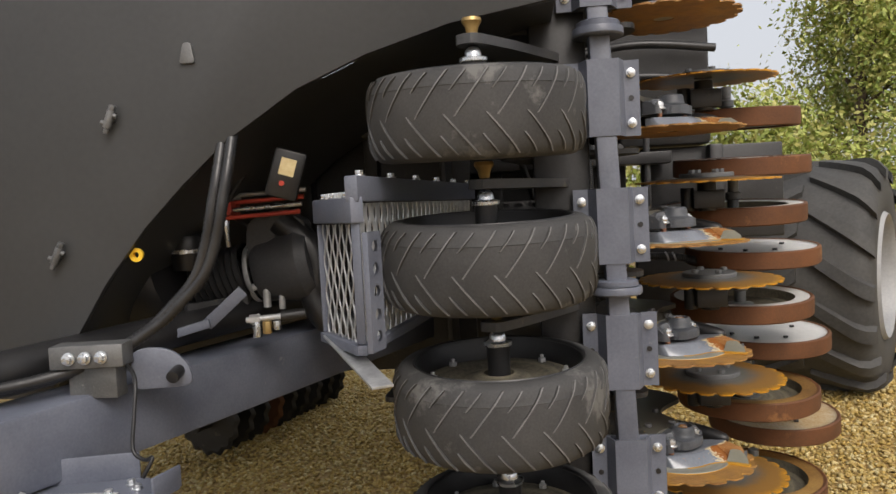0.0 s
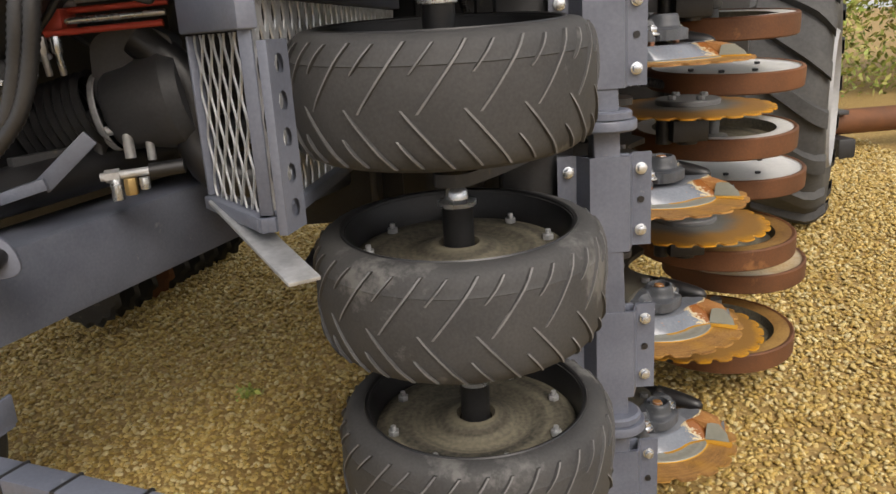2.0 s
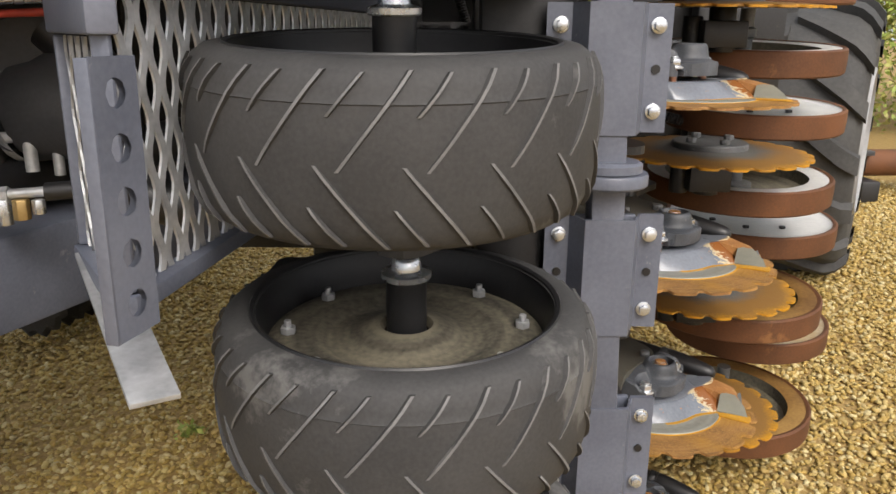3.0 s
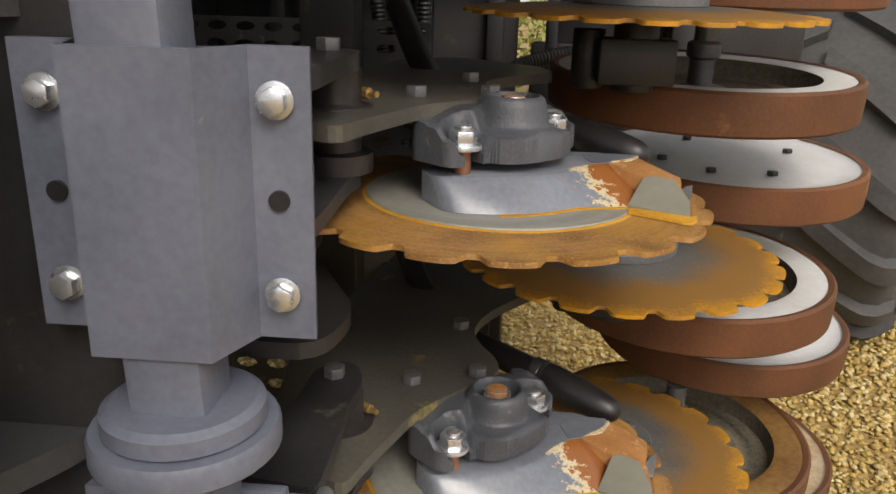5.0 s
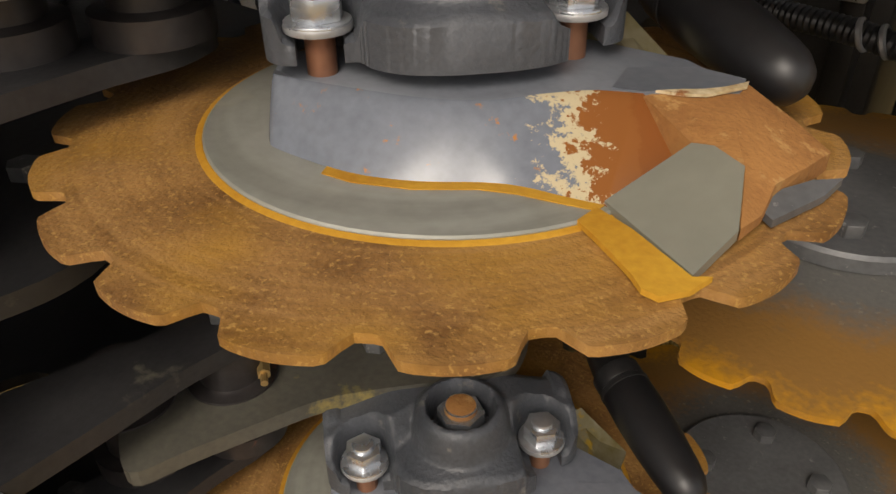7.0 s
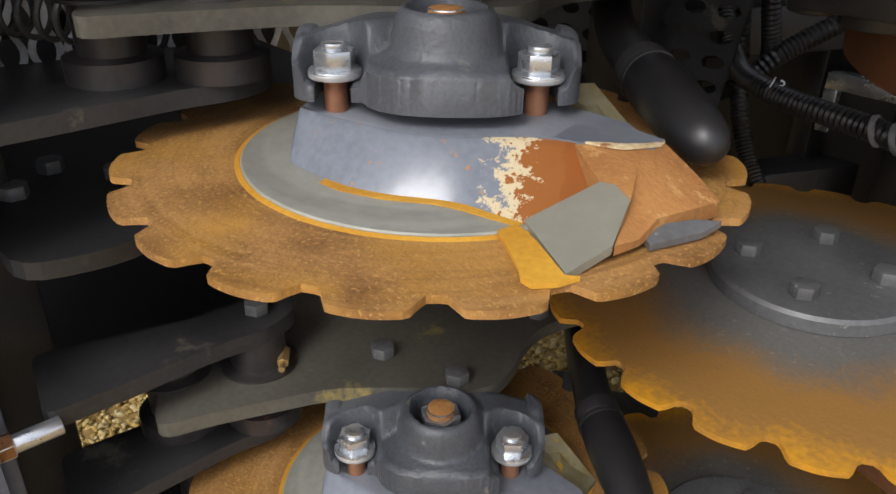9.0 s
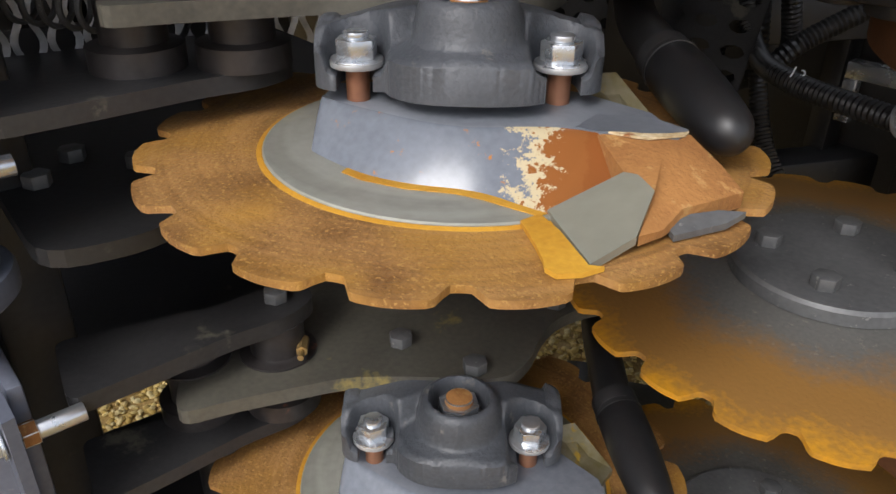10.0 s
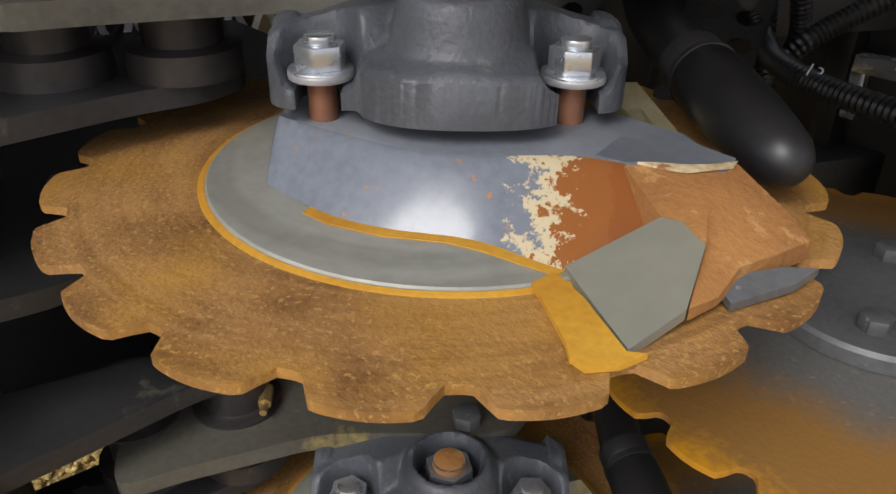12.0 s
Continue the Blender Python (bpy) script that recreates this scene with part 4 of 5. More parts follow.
def seed_unit(k, second=True, high=True, low=True):
    """One row unit, k steps of the pitch below the one that the camera closes in on."""
    z = UZ - PITCH * k
    u = thing("seed_unit", "folded disc seed unit with rusty notched discs and grey cast bearing", "seed drill unit", "seed units on the wing", at=(UX, UY, z))
    turn = pose(0.0095, -0.0015, 0, 0, 0, math.degrees(U_AXIS))
    put("notched_disc", DISC, u, "rusty orange-brown notched steel disc", m=pose(-0.0044, 0.0063, 0.001, 0, 0, 0 if k == 0 else 7 * k))
    put("centre_plate", CENTRE, u, "bare steel centre plate", at=(0.0017, 0.0087, 0.001))
    put("rust_ring", RUST_RING, u, "yellow rust line round the plate", at=(0.0017, 0.0087, 0.0033))
    put("bearing_housing", BEARING, u, "dark grey cast bearing housing", m=turn)
    put("axle_nut", AXLE_NUT, u, "zinc nut with rusty stud", m=turn @ pose(0.006, 0.004, 0, 0, 0, 12))
    for s in (-1, 1):
        p = turn @ Vector((s * BOLT_U, 0, 0))
        put("bolt", HEX_BIG, u, "bright zinc bolt", m=pose(p.x, p.y, 0.066, 0, 0, 17 * s))
        put("spacer", SPACER, u, "coppery spacer sleeve", at=(p.x, p.y, 0.034))
        put("washer", WASHER, u, at=(p.x, p.y, 0.0605))
    put("scraper_arm", SCRAPER, u, "chipped grey painted cast scraper")
    put("share_face", SHARE, u, "bare ground steel scraper face")
    put("share_tip", TIP, u, "rusted scraper tip")
    put("scraper_ear", EAR, u, "grey painted ear")
    put("flaked_edge", EAR_EDGE, u, "flaking cream primer")
    put("wear_plate", UNDER, u, "dull steel wear plate")
    put("paint_mark", MARK, u, "bright yellow rust mark")
    put("rust_seam", SEAM, u, "yellow rust seam along the scraper")
    put("fin", GUARD_FIN, u, "yellow-stained steel fin")
    put("arm_plate", ARM_PLATE, u, "black steel carrier plate dusted with soil")
    for x, y in ((0.356, 1.661), (0.432, 1.688), (0.404, 1.826)):
        put("bolt", HEX_DULL, u, at=(*loc(x, y), 0.100))
    put("link_plate", LINK_HIGH, u, "black steel link plate")
    put("bracket_plate", BRACKET if k > 0 else BRACKET_WIDE, u, "black steel bracket plate with bolts")
    for x, y in ((0.19, 1.42), (0.20, 1.50), (0.15, 1.46)):
        put("bolt", HEX_DULL, u, at=(*loc(x, y), -0.058))
    put("link_plate", LINK_LOW, u, "black steel link plate")
    if k in (0, 1):
        put("rear_plate", REAR, u, "flat black steel rear plate")
    for x, y in ((0.290, 1.566), (0.250, 1.498)):
        put("pivot_pin", PIN, u, at=(*loc(x, y), 0))
    put("bolt", HEX_DULL, u, at=(*loc(0.284, 1.572), 0.150))
    put("grease_nipple", NIPPLE, u, "brass grease nipple", at=(*loc(0.306, 1.585), 0.112))
    put("seed_tube", SEED_TUBE, u, "black rubber seed tube")
    put("tube_collar", TUBE_COLLAR, u, m=Matrix.Translation(TUBE_JOINT) @ TUBE_TURN)
    put("boot", BOOT, u, "rounded black rubber boot", m=Matrix.Translation(TUBE_JOINT) @ TUBE_TURN)
    if second:
        x, y = 0.622 - UX, 1.952 - UY
        put("second_disc", DISC_TWO, u, "rusty notched disc with grey middle", m=pose(x, y, -0.138, 1.5))
        h = put("hub_plate", HUBPLATE, u, "dull steel hub plate", m=pose(x, y, -0.136, 1.5))
        for a in (202, 107, 287, 21):
            put("bolt", HEX_DULL, h, at=(0.056 * math.cos(radians(a)), 0.056 * math.sin(radians(a)), 0.014))
        put("carrier", CARRIER, u, "black cast disc carrier", at=(x, y, -0.25))
    if high:
        gauge_wheel(u, (0.785 + 0.015 * k - UX, 2.19 - UY, 0.849 - UZ), True, k >= 1)
    if low:
        gauge_wheel(u, (0.915 + 0.045 * k - UX, 2.375 + 0.045 * k - UY, 0.685 - UZ), False, k >= 1)
    return u


seed_unit(-2)
seed_unit(-1)
seed_unit(0)
seed_unit(1)
seed_unit(2, low=False)
seed_unit(3, second=False, high=False, low=False)

# ---- drawbar beam ----
P0, P1 = Vector((-1.601, 0.019, 0.727)), Vector((-0.383, 2.567, 0.822))
drawbar = tagged(new("drawbar_beam", mesh_of(beam(B(), P0, P1, 0.18, 0.18), "drawbar_beam", grey, 30, 0.012)), "large blue-grey painted square steel beam", "beam")

# ---- warning panel on its arm ----
PTL, PTR = Vector((-0.230, 0.464, 0.784)), Vector((0.015, 0.322, 0.788))
px = (PTR - PTL).normalized()
pn = Vector((px.y, -px.x, 0)).normalized()
panel_frame = Matrix((px, Vector((0, 0, 1)).cross(px), Vector((0, 0, 1)))).transposed().to_4x4()
PW, PH = 0.284, 0.56


def warning_panel():
    t = thing("warning_panel", "red and white striped warning panel in grey frame", "warning sign", at=PTL)
    t.matrix_basis = Matrix.Translation(PTL) @ panel_frame
    edge = rounded([(0, 0), (PW, 0), (PW, -PH), (0, -PH)], 0.018, 5)
    bm = prism(B(), edge, -0.006, 0.006)
    bmesh.ops.rotate(bm, verts=bm.verts, matrix=Matrix.Rotation(radians(90), 3, "X"))
    part("backing", bm, grey, t, "grey aluminium backing", 0.002)
    face = rounded([(0.006, -0.006), (PW - 0.006, -0.006), (PW - 0.006, -PH + 0.006), (0.006, -PH + 0.006)], 0.015, 5)
    # diagonal stripes, cut from the face
    for j in range(-1, 5):
        for mat, lo, hi in ((orange, 0, 0.1414), (white, 0.1414, 0.2828)):
            a, b = 0.2828 * j + lo - 0.275, 0.2828 * j + hi - 0.275
            bm = B()
            vs = [bm.verts.new((x, -0.0068, y)) for x, y in face]
            bm.faces.new(vs)
            for off, sgn in ((a, -1), (b, 1)):
                g = bm.verts[:] + bm.edges[:] + bm.faces[:]
                bmesh.ops.bisect_plane(bm, geom=g, plane_co=(0, 0, -off), plane_no=(-sgn * 0.66, 0, -sgn * 0.75), clear_outer=True)
            if bm.faces:
                part("stripe", bm, mat, t, "white reflective stripe" if mat is white else "orange-red reflective stripe")
            else:
                bm.free()
    bar = bpy.data.materials.new("print")
    bar.use_nodes = True
    bar.node_tree.nodes["Principled BSDF"].inputs["Base Color"].default_value = (0.25, 0.07, 0.06, 1)
    for s0, s1, off in ((0.07, 0.105, 0.012), (0.115, 0.125, 0.012), (0.13, 0.2, 0.01)):
        bm = B()
        d = Vector((0.75, 0, -0.66))
        n_ = Vector((0.66, 0, 0.75))
        c = Vector((0.02, -0.0075, -0.02)) + d * (s0 + s1) / 2 + n_ * off
        m = Matrix((d, Vector((0, 1, 0)), n_)).transposed().to_4x4()
        box(bm, c, (s1 - s0, 0.0008, 0.0035), m)
        part("print_line", bm, bar, t)
    return t


warning_panel()


def panel_arm():
    a, b = Vector((-0.84, 0.81, 0.652)), Vector((-0.215, 0.48, 0.685))
    t = thing("panel_arm", "light grey square tube arm with black cable straps", "arm", at=a)
    part("tube", beam(B(), (0, 0, 0), b - a, 0.045, 0.05), grey, t, "", 0.004)
    d = b - a
    for u in (0.1, 0.23, 0.38, 0.56, 0.78):
        p = d * u
        part("cable_strap", beam(B(), p - d.normalized() * 0.003, p + d.normalized() * 0.003, 0.048, 0.053), black, t, "black cable tie", 0.0005)
    post = box(B(), Vector((0.05, 0.34, 0.61)) - a, (0.035, 0.05, 0.26), Matrix.Rotation(radians(-30), 4, "Z"))
    part("panel_post", post, grey, t, "", 0.003)
    return t


panel_arm()


def arm_mount():
    t = thing("arm_mount", "grey folded bracket with bolts under the drawbar beam", "bracket", at=(-0.925, 0.86, 0.665))
    edge = [(-0.2, -0.07), (0.03, -0.085), (0.12, -0.03), (0.14, 0.06), (0.02, 0.11), (-0.18, 0.06)]
    part("plate", prism(B(), rounded(edge, 0.015, 3), -0.006, 0.002), grey, t, "", 0.002)
    part("lip", beam(B(), (0.115, -0.03, 0.022), (0.136, 0.06, 0.022), 0.008, 0.05), grey, t, "", 0.003)
    part("lip", beam(B(), (-0.19, 0.055, 0.03), (0.02, 0.105, 0.03), 0.008, 0.065), grey, t, "", 0.003)
    part("pin_rod", rod(rod(B(), (-0.17, -0.05, 0.015), (0.02, 0.0, 0.0), 0.007), (-0.175, -0.052, 0.018), (-0.165, -0.048, 0.013), 0.013), galv, t, "galvanised locking pin")
    part("clevis", box(box(B(), (-0.02, -0.03, -0.05), (0.16, 0.06, 0.012)), (-0.06, -0.05, -0.035), (0.03, 0.03, 0.04)), galv, t, "", 0.003)
    for x, y in ((0.0, 0.0), (0.05, 0.03), (0.02, 0.06)):
        put("bolt", HEX, t, at=(x, y, 0.002))
    return t


arm_mount()
tagged(new("cable", mesh_of(pipe(B(), [(-0.955, 1.02, 0.925), (-0.90, 0.96, 0.90), (-0.893, 0.93, 0.82), (-0.89, 0.91, 0.75), (-0.86, 0.9, 0.73), (-0.83, 0.88, 0.74), (-0.85, 0.87, 0.70)], 0.0045), "cable", black)), "thin black cable looped over the beam", "cable")


# ---- expanded metal guard ----
def mesh_sheet(width, height, step, wave, half=0.0046, sway=0.0062):
    """Expanded metal in x, z: wavy upright strands that touch one another at every half wave."""
    bm = B()
    n = int(height / wave * 8)
    for i in range(int(width / step)):
        last = None
        for k in range(n + 1):
            z = height * k / n
            x = (i + 0.5) * step + sway * (1 if i % 2 else -1) * math.sin(2 * math.pi * z / wave)
            ring = [bm.verts.new((x + dx, dy, z)) for dx, dy in ((-half, 0.001), (half, -0.001), (half, 0.002), (-half, 0.004))]
            if last:
                for q in range(4):
                    bm.faces.new((last[q], last[(q + 1) % 4], ring[(q + 1) % 4], ring[q]))
            last = ring
    return bm


def mesh_guard():
    a, b, c = Vector((-0.473, 1.072, 0.975)), Vector((-0.350, 0.885, 0.975)), Vector((-0.18, 2.05, 0.975))
    t = thing("mesh_guard", "galvanised expanded-metal guard box with grey frame", "guard", at=b)
    for p, q, hz in ((a, b, 0.255), (b, c, 0.300)):
        d = q - p
        m = Matrix.Translation(p - b) @ Matrix.Rotation(math.atan2(d.y, d.x), 4, "Z")
        part("mesh_panel", mesh_sheet(d.length, hz, 0.0216, 0.074), galv, t, "galvanised expanded metal sheet", 0, 0, m=m)
        part("top_rail", box(B(), (d.length / 2, 0, hz + 0.03), (d.length + 0.03, 0.03, 0.055)), grey, t, "", 0.004, m=m)
        part("bottom_rail", box(B(), (d.length / 2, 0, -0.012), (d.length + 0.02, 0.03, 0.022)), grey, t, "", 0.003, m=m)
        for k in range(6):
            put("bolt", HEX, t, "", m=m @ Matrix.Translation((0.04 + (d.length - 0.08) * k / 5, 0, hz + 0.058)))
        part("edge_bar", box(B(), (0, 0, hz / 2), (0.008, 0.02, hz)), grey, t, "", 0.003, m=m)
    return t


mesh_guard()


def hole_strip():
    t = thing("hole_strip", "grey flat steel strip with round holes and bent foot", "bracket", at=(-0.284, 0.745, 0.975))
    bm = B()
    w, top, n = 0.056, 0.243, 5
    zs = [0.04 + 0.0437 * k for k in range(n)]
    cells = [0.012] + [(zs[k] + zs[k + 1]) / 2 for k in range(n - 1)] + [top]
    for k in range(n):
        z0, z1 = cells[k], cells[k + 1]
        cz = zs[k]
        outer = [(-w / 2, z0), (0, z0), (w / 2, z0), (w / 2, cz), (w / 2, z1), (0, z1), (-w / 2, z1), (-w / 2, cz)]
        inner = [(0.0125 * math.cos(radians(a)), cz + 0.0125 * math.sin(radians(a))) for a in (225, 270, 315, 0, 45, 90, 135, 180)]
        for y in (0.0, 0.006):
            vo = [bm.verts.new((x, y, z)) for x, z in outer]
            vi = [bm.verts.new((x, y, z)) for x, z in inner]
            for j in range(8):
                bm.faces.new((vo[j], vo[(j + 1) % 8], vi[(j + 1) % 8], vi[j]))
    bmesh.ops.remove_doubles(bm, verts=bm.verts, dist=0.0001)
    part("strip", bm, grey, t, "", 0, m=Matrix.Rotation(radians(75), 4, "Z"))
    part("side", box(B(), (-w / 2, 0.006, 0.127), (0.004, 0.012, 0.231)), grey, t, "", 0.001, m=Matrix.Rotation(radians(75), 4, "Z"))
    part("foot", beam(B(), (-0.172, 0.308, -0.006), (-0.004, 0.026, -0.066), 0.046, 0.006), galv, t, "pale bent steel foot", 0.001)
    return t


hole_strip()

# ---- dark tank with curved lower edge ----
def tank():
    t = thing("seed_tank", "matt black steel seed hopper with curved lower edge", "hopper", at=(-1.2, 1.15, 1.5))
    arc = [(-1.225, 0.82), (-1.150, 0.953), (-1.05, 1.105), (-0.939, 1.239), (-0.83, 1.345), (-0.716, 1.443), (-0.53, 1.56), (-0.359, 1.63), (-0.15, 1.69), (0.10, 1.73)]
    out = [(x + 1.2, z - 1.5) for x, z in arc] + [(1.32, 1.6), (-2.5, 1.6), (-2.5, -0.7)]
    bm = prism(B(), out, 0, 0.02)
    bmesh.ops.rotate(bm, verts=bm.verts, matrix=Matrix.Rotation(radians(90), 3, "X"))
    part("side_plate", bm, tank_paint, t, "matt black side plate", 0.002)
    bm = B()
    prev = None
    for x, z in arc:
        row = [bm.verts.new((x + 1.2, 0.0, z - 1.5)), bm.verts.new((x + 1.2, 1.1, z - 1.5 + 0.01))]
        if prev:
            bm.faces.new((prev[0], row[0], row[1], prev[1]))
        prev = row
    part("underside", bm, tank_paint, t, "shadowed black underside", 0, 40)
    # Hopper bulk out of view, made up; it blocks sky over the gravel.
    part("top", box(B(), (-0.6, 0.75, 1.0), (3.8, 1.5, 1.2)), tank_paint, t, "", 0.03)
    for x, z, r in ((-1.162, 1.183, 25), (-0.999, 1.513, 20)):
        bm = rod(B(), (0, -0.02, -0.022), (0, -0.02, 0.022), 0.010, 14)
        rod(bm, (0, -0.02, -0.036), (0, -0.02, -0.022), 0.006, 12)
        rod(bm, (0, -0.02, 0.022), (0, -0.02, 0.036), 0.009, 6)
        for s in (-1, 1):
            rod(bm, (s * 0.018, -0.02, 0.012 * s), (0, -0.02, 0.012 * s), 0.006, 10)
        rod(bm, (0, 0.0, 0), (0, -0.02, 0), 0.008, 10)
        part("latch", bm, steel_dark, t, "small steel latch", 0.001, m=Matrix.Translation((x + 1.2, -0.02, z - 1.5)) @ Matrix.Rotation(radians(r), 4, "Y"))
    bm = prism(B(), rounded([(-0.02, -0.02), (0.02, -0.02), (0.012, 0.03), (-0.008, 0.03)], 0.008, 3), -0.004, 0.004)
    bmesh.ops.rotate(bm, verts=bm.verts, matrix=Matrix.Rotation(radians(90), 3, "X"))
    part("tab", bm, steel_dark, t, "small steel tab", 0.001, at=(-0.796 + 1.2, -0.025, 1.658 - 1.5))
    return t


tank()

# ---- machinery under the tank ----
fan = thing("fan_housing", "black cylindrical fan housing with ribbed bellows", "machine part", at=(-1.05, 1.5, 1.09))
part("drum", lathe(B(), [(0, -0.3), (0.12, -0.3), (0.155, -0.26), (0.16, -0.03), (0.13, 0.03), (0, 0.03)], 40), black, fan, "", m=Matrix.Rotation(radians(78), 4, "Y") @ Matrix.Rotation(radians(12), 4, "X"))
bell = B()
lathe(bell, [(0.085 + (0.0 if k % 2 else -0.014), 0.01 * k) for k in range(18)], 36)
part("bellows", bell, hose_black, fan, "black ribbed rubber bellows", 0, 30, m=Matrix.Translation((0.05, 0.07, -0.035)) @ Matrix.Rotation(radians(76), 4, "Y"))
gear = thing("gearbox", "dark grey cast gearbox with rounded housing and rubber elbow", "machine part", at=(-0.76, 1.62, 1.09))
part("housing", lathe(B(), [(0, -0.06), (0.085, -0.06), (0.095, -0.045), (0.098, 0.0), (0.11, 0.04), (0.118, 0.09), (0.10, 0.12), (0, 0.125)], 36), grey_dark, gear, "", m=Matrix.Rotation(radians(80), 4, "Y"))
part("cast_rib", prism(B(), rounded([(-0.09, 0.0), (0.06, 0.06), (0.11, 0.14), (0.02, 0.19), (-0.08, 0.15)], 0.03, 4), -0.04, 0.04), grey_dark, gear, "", 0.006, m=Matrix.Rotation(radians(90), 4, "X"))
part("elbow", pipe(B(), [(0.02, -0.02, 0.15), (0.10, -0.02, 0.07), (0.13, -0.02, 0.0), (0.115, -0.02, -0.08), (0.15, -0.02, -0.16), (0.24, 0.0, -0.19)], 0.045, 20), black, gear, "thick black rubber elbow hose", 0, 60)
part("clamp_band", lathe(B(), [(0.089, -0.008), (0.0915, -0.005), (0.0915, 0.005), (0.089, 0.008)], 40), galv, gear, "zinc hose band", m=Matrix.Translation((-0.075, 0.0, -0.012)) @ Matrix.Rotation(radians(80), 4, "Y"))
HOSE_PATH = [(-0.70, 1.22, 1.62), (-0.705, 1.12, 1.40), (-0.719, 1.1, 1.307), (-0.743, 1.1, 1.207), (-0.779, 1.1, 1.122), (-0.84, 1.09, 1.055), (-0.899, 1.08, 1.003), (-1.016, 1.04, 0.935), (-1.16, 0.93, 0.90), (-1.38, 0.72, 0.90)]
for dx, dz in ((0.0, 0.0), (-0.027, -0.012)):
    h = tagged(new("hydraulic_hose", mesh_of(pipe(B(), [(x + dx, y, z + dz) for x, y, z in HOSE_PATH], 0.015, 16, 0.006), "hydraulic_hose", hose_black, 60)), "black hydraulic hose in spiral guard beside the beam", "hose", "hydraulic hoses")
cyl = thing("hydraulic_cylinder", "long black hydraulic cylinder lying above the beam", "hydraulic cylinder", at=(-0.9, 1.35, 0.93))
part("barrel", rod(B(), (-0.35, -0.42, -0.01), (0.33, 0.75, 0.06), 0.05, 28), black, cyl)
part("bracket", box(box(B(), (-0.03, 0.12, 0.07), (0.16, 0.02, 0.03), Matrix.Rotation(radians(60), 4, "Z")), (0.05, 0.22, 0.11), (0.02, 0.04, 0.1)), grey_dark, cyl, "", 0.003)
part("fitting", rod(rod(rod(B(), (0.12, 0.2, 0.05), (0.12, 0.2, 0.12), 0.012, 12), (0.06, 0.2, 0.11), (0.2, 0.21, 0.125), 0.011, 12), (0.16, 0.22, 0.04), (0.16, 0.22, 0.12), 0.01, 12), galv, cyl, "galvanised pipe fittings")
lugs = thing("beam_lugs", "grey rounded lug plate on top of the beam", "bracket", at=(-0.90, 1.08, 0.86))
bm = prism(B(), rounded([(-0.065, -0.01), (0.08, -0.01), (0.072, 0.045), (0.03, 0.085), (-0.03, 0.093), (-0.065, 0.08)], 0.03, 5), -0.008, 0.008)
bmesh.ops.rotate(bm, verts=bm.verts, matrix=Matrix.Rotation(radians(90), 3, "X"))
part("lug_plate", bm, grey, lugs, "", 0.003, m=Matrix.Rotation(radians(15), 4, "Z"))
part("pin_boss", rod(B(), (0.045, -0.03, 0.02), (0.045, 0.03, 0.035), 0.016, 20), black, lugs, "dark pin boss", 0.002)
block = thing("plug_block", "dull steel hydraulic block with bright screw plugs", "valve block", at=(-1.03, 1.01, 0.855))
part("body", box(B(), (0.0, 0.0, 0.095), (0.17, 0.07, 0.055), Matrix.Rotation(radians(8), 4, "Z")), steel_dark, block, "", 0.004)
part("foot", box(B(), (0.0, 0.02, 0.03), (0.12, 0.05, 0.08)), steel_dark, block, "", 0.004)
for k in range(3):
    p = Vector((-0.032 + 0.037 * k, -0.04 + 0.005 * k, 0.093))
    part("plug", rod(rod(B(), p, p + Vector((0, -0.006, 0)), 0.0155, 20), p, p + Vector((0, -0.017, 0)), 0.012, 6), zinc, block, "bright steel plug", 0.001)
stay = thing("angle_stay", "light grey folded steel stay above the cylinder", "bracket", at=(-0.889, 1.35, 0.955))
part("long_leg", beam(B(), (-0.15, -0.02, -0.03), (0.012, 0.0, 0.012), 0.03, 0.024), grey, stay, "", 0.002)
part("short_leg", beam(B(), (0.0, 0.0, 0.005), (0.1, 0.03, 0.095), 0.012, 0.034), grey, stay, "", 0.002)
cluster = thing("pipe_fittings", "brass and zinc hydraulic pipe fittings on the cylinder", "pipe fitting", at=(-0.74, 1.42, 0.90))
for k, (x, w) in enumerate(((-0.03, 0.013), (0.0, 0.014), (0.03, 0.011))):
    part("nut", rod(B(), (x, 0, 0.01 + 0.01 * k), (x, 0, 0.055), w, 6), brass if k == 1 else zinc, cluster, "", 0.001)
part("cross_pipe", rod(rod(B(), (-0.06, 0.0, 0.06), (0.09, 0.02, 0.07), 0.009, 14), (-0.05, 0.0, 0.061), (-0.02, 0.004, 0.063), 0.014, 6), galv, cluster, "galvanised cross pipe")
part("dark_union", rod(B(), (0.04, 0.012, 0.066), (0.11, 0.022, 0.071), 0.016, 18), black, cluster)
valve = thing("control_box", "black control box with printed label", "control box", at=(-0.62, 1.30, 1.365))
tilt = Matrix.Rotation(radians(18), 4, "Y") @ Matrix.Rotation(radians(15), 4, "Z")
part("box", box(B(), (0, 0, 0), (0.085, 0.06, 0.13)), black, valve, "", 0.008, m=tilt)
part("label", box(B(), (0.0, -0.032, 0.02), (0.04, 0.002, 0.045)), cream, valve, "pale printed label", m=tilt)
part("lamp", rod(B(), (-0.005, -0.03, -0.025), (-0.005, -0.036, -0.025), 0.007), red, valve, "red button", m=tilt)
reds = thing("valve_block", "red painted valve block with orange and silver pipes", "valve block", at=(-0.87, 1.52, 1.29))
part("body", box(B(), (-0.04, 0.02, -0.01), (0.11, 0.08, 0.05)), red, reds, "", 0.006)
part("cap", box(B(), (-0.045, -0.02, 0.032), (0.05, 0.03, 0.03)), white, reds, "pale printed cap", 0.003)
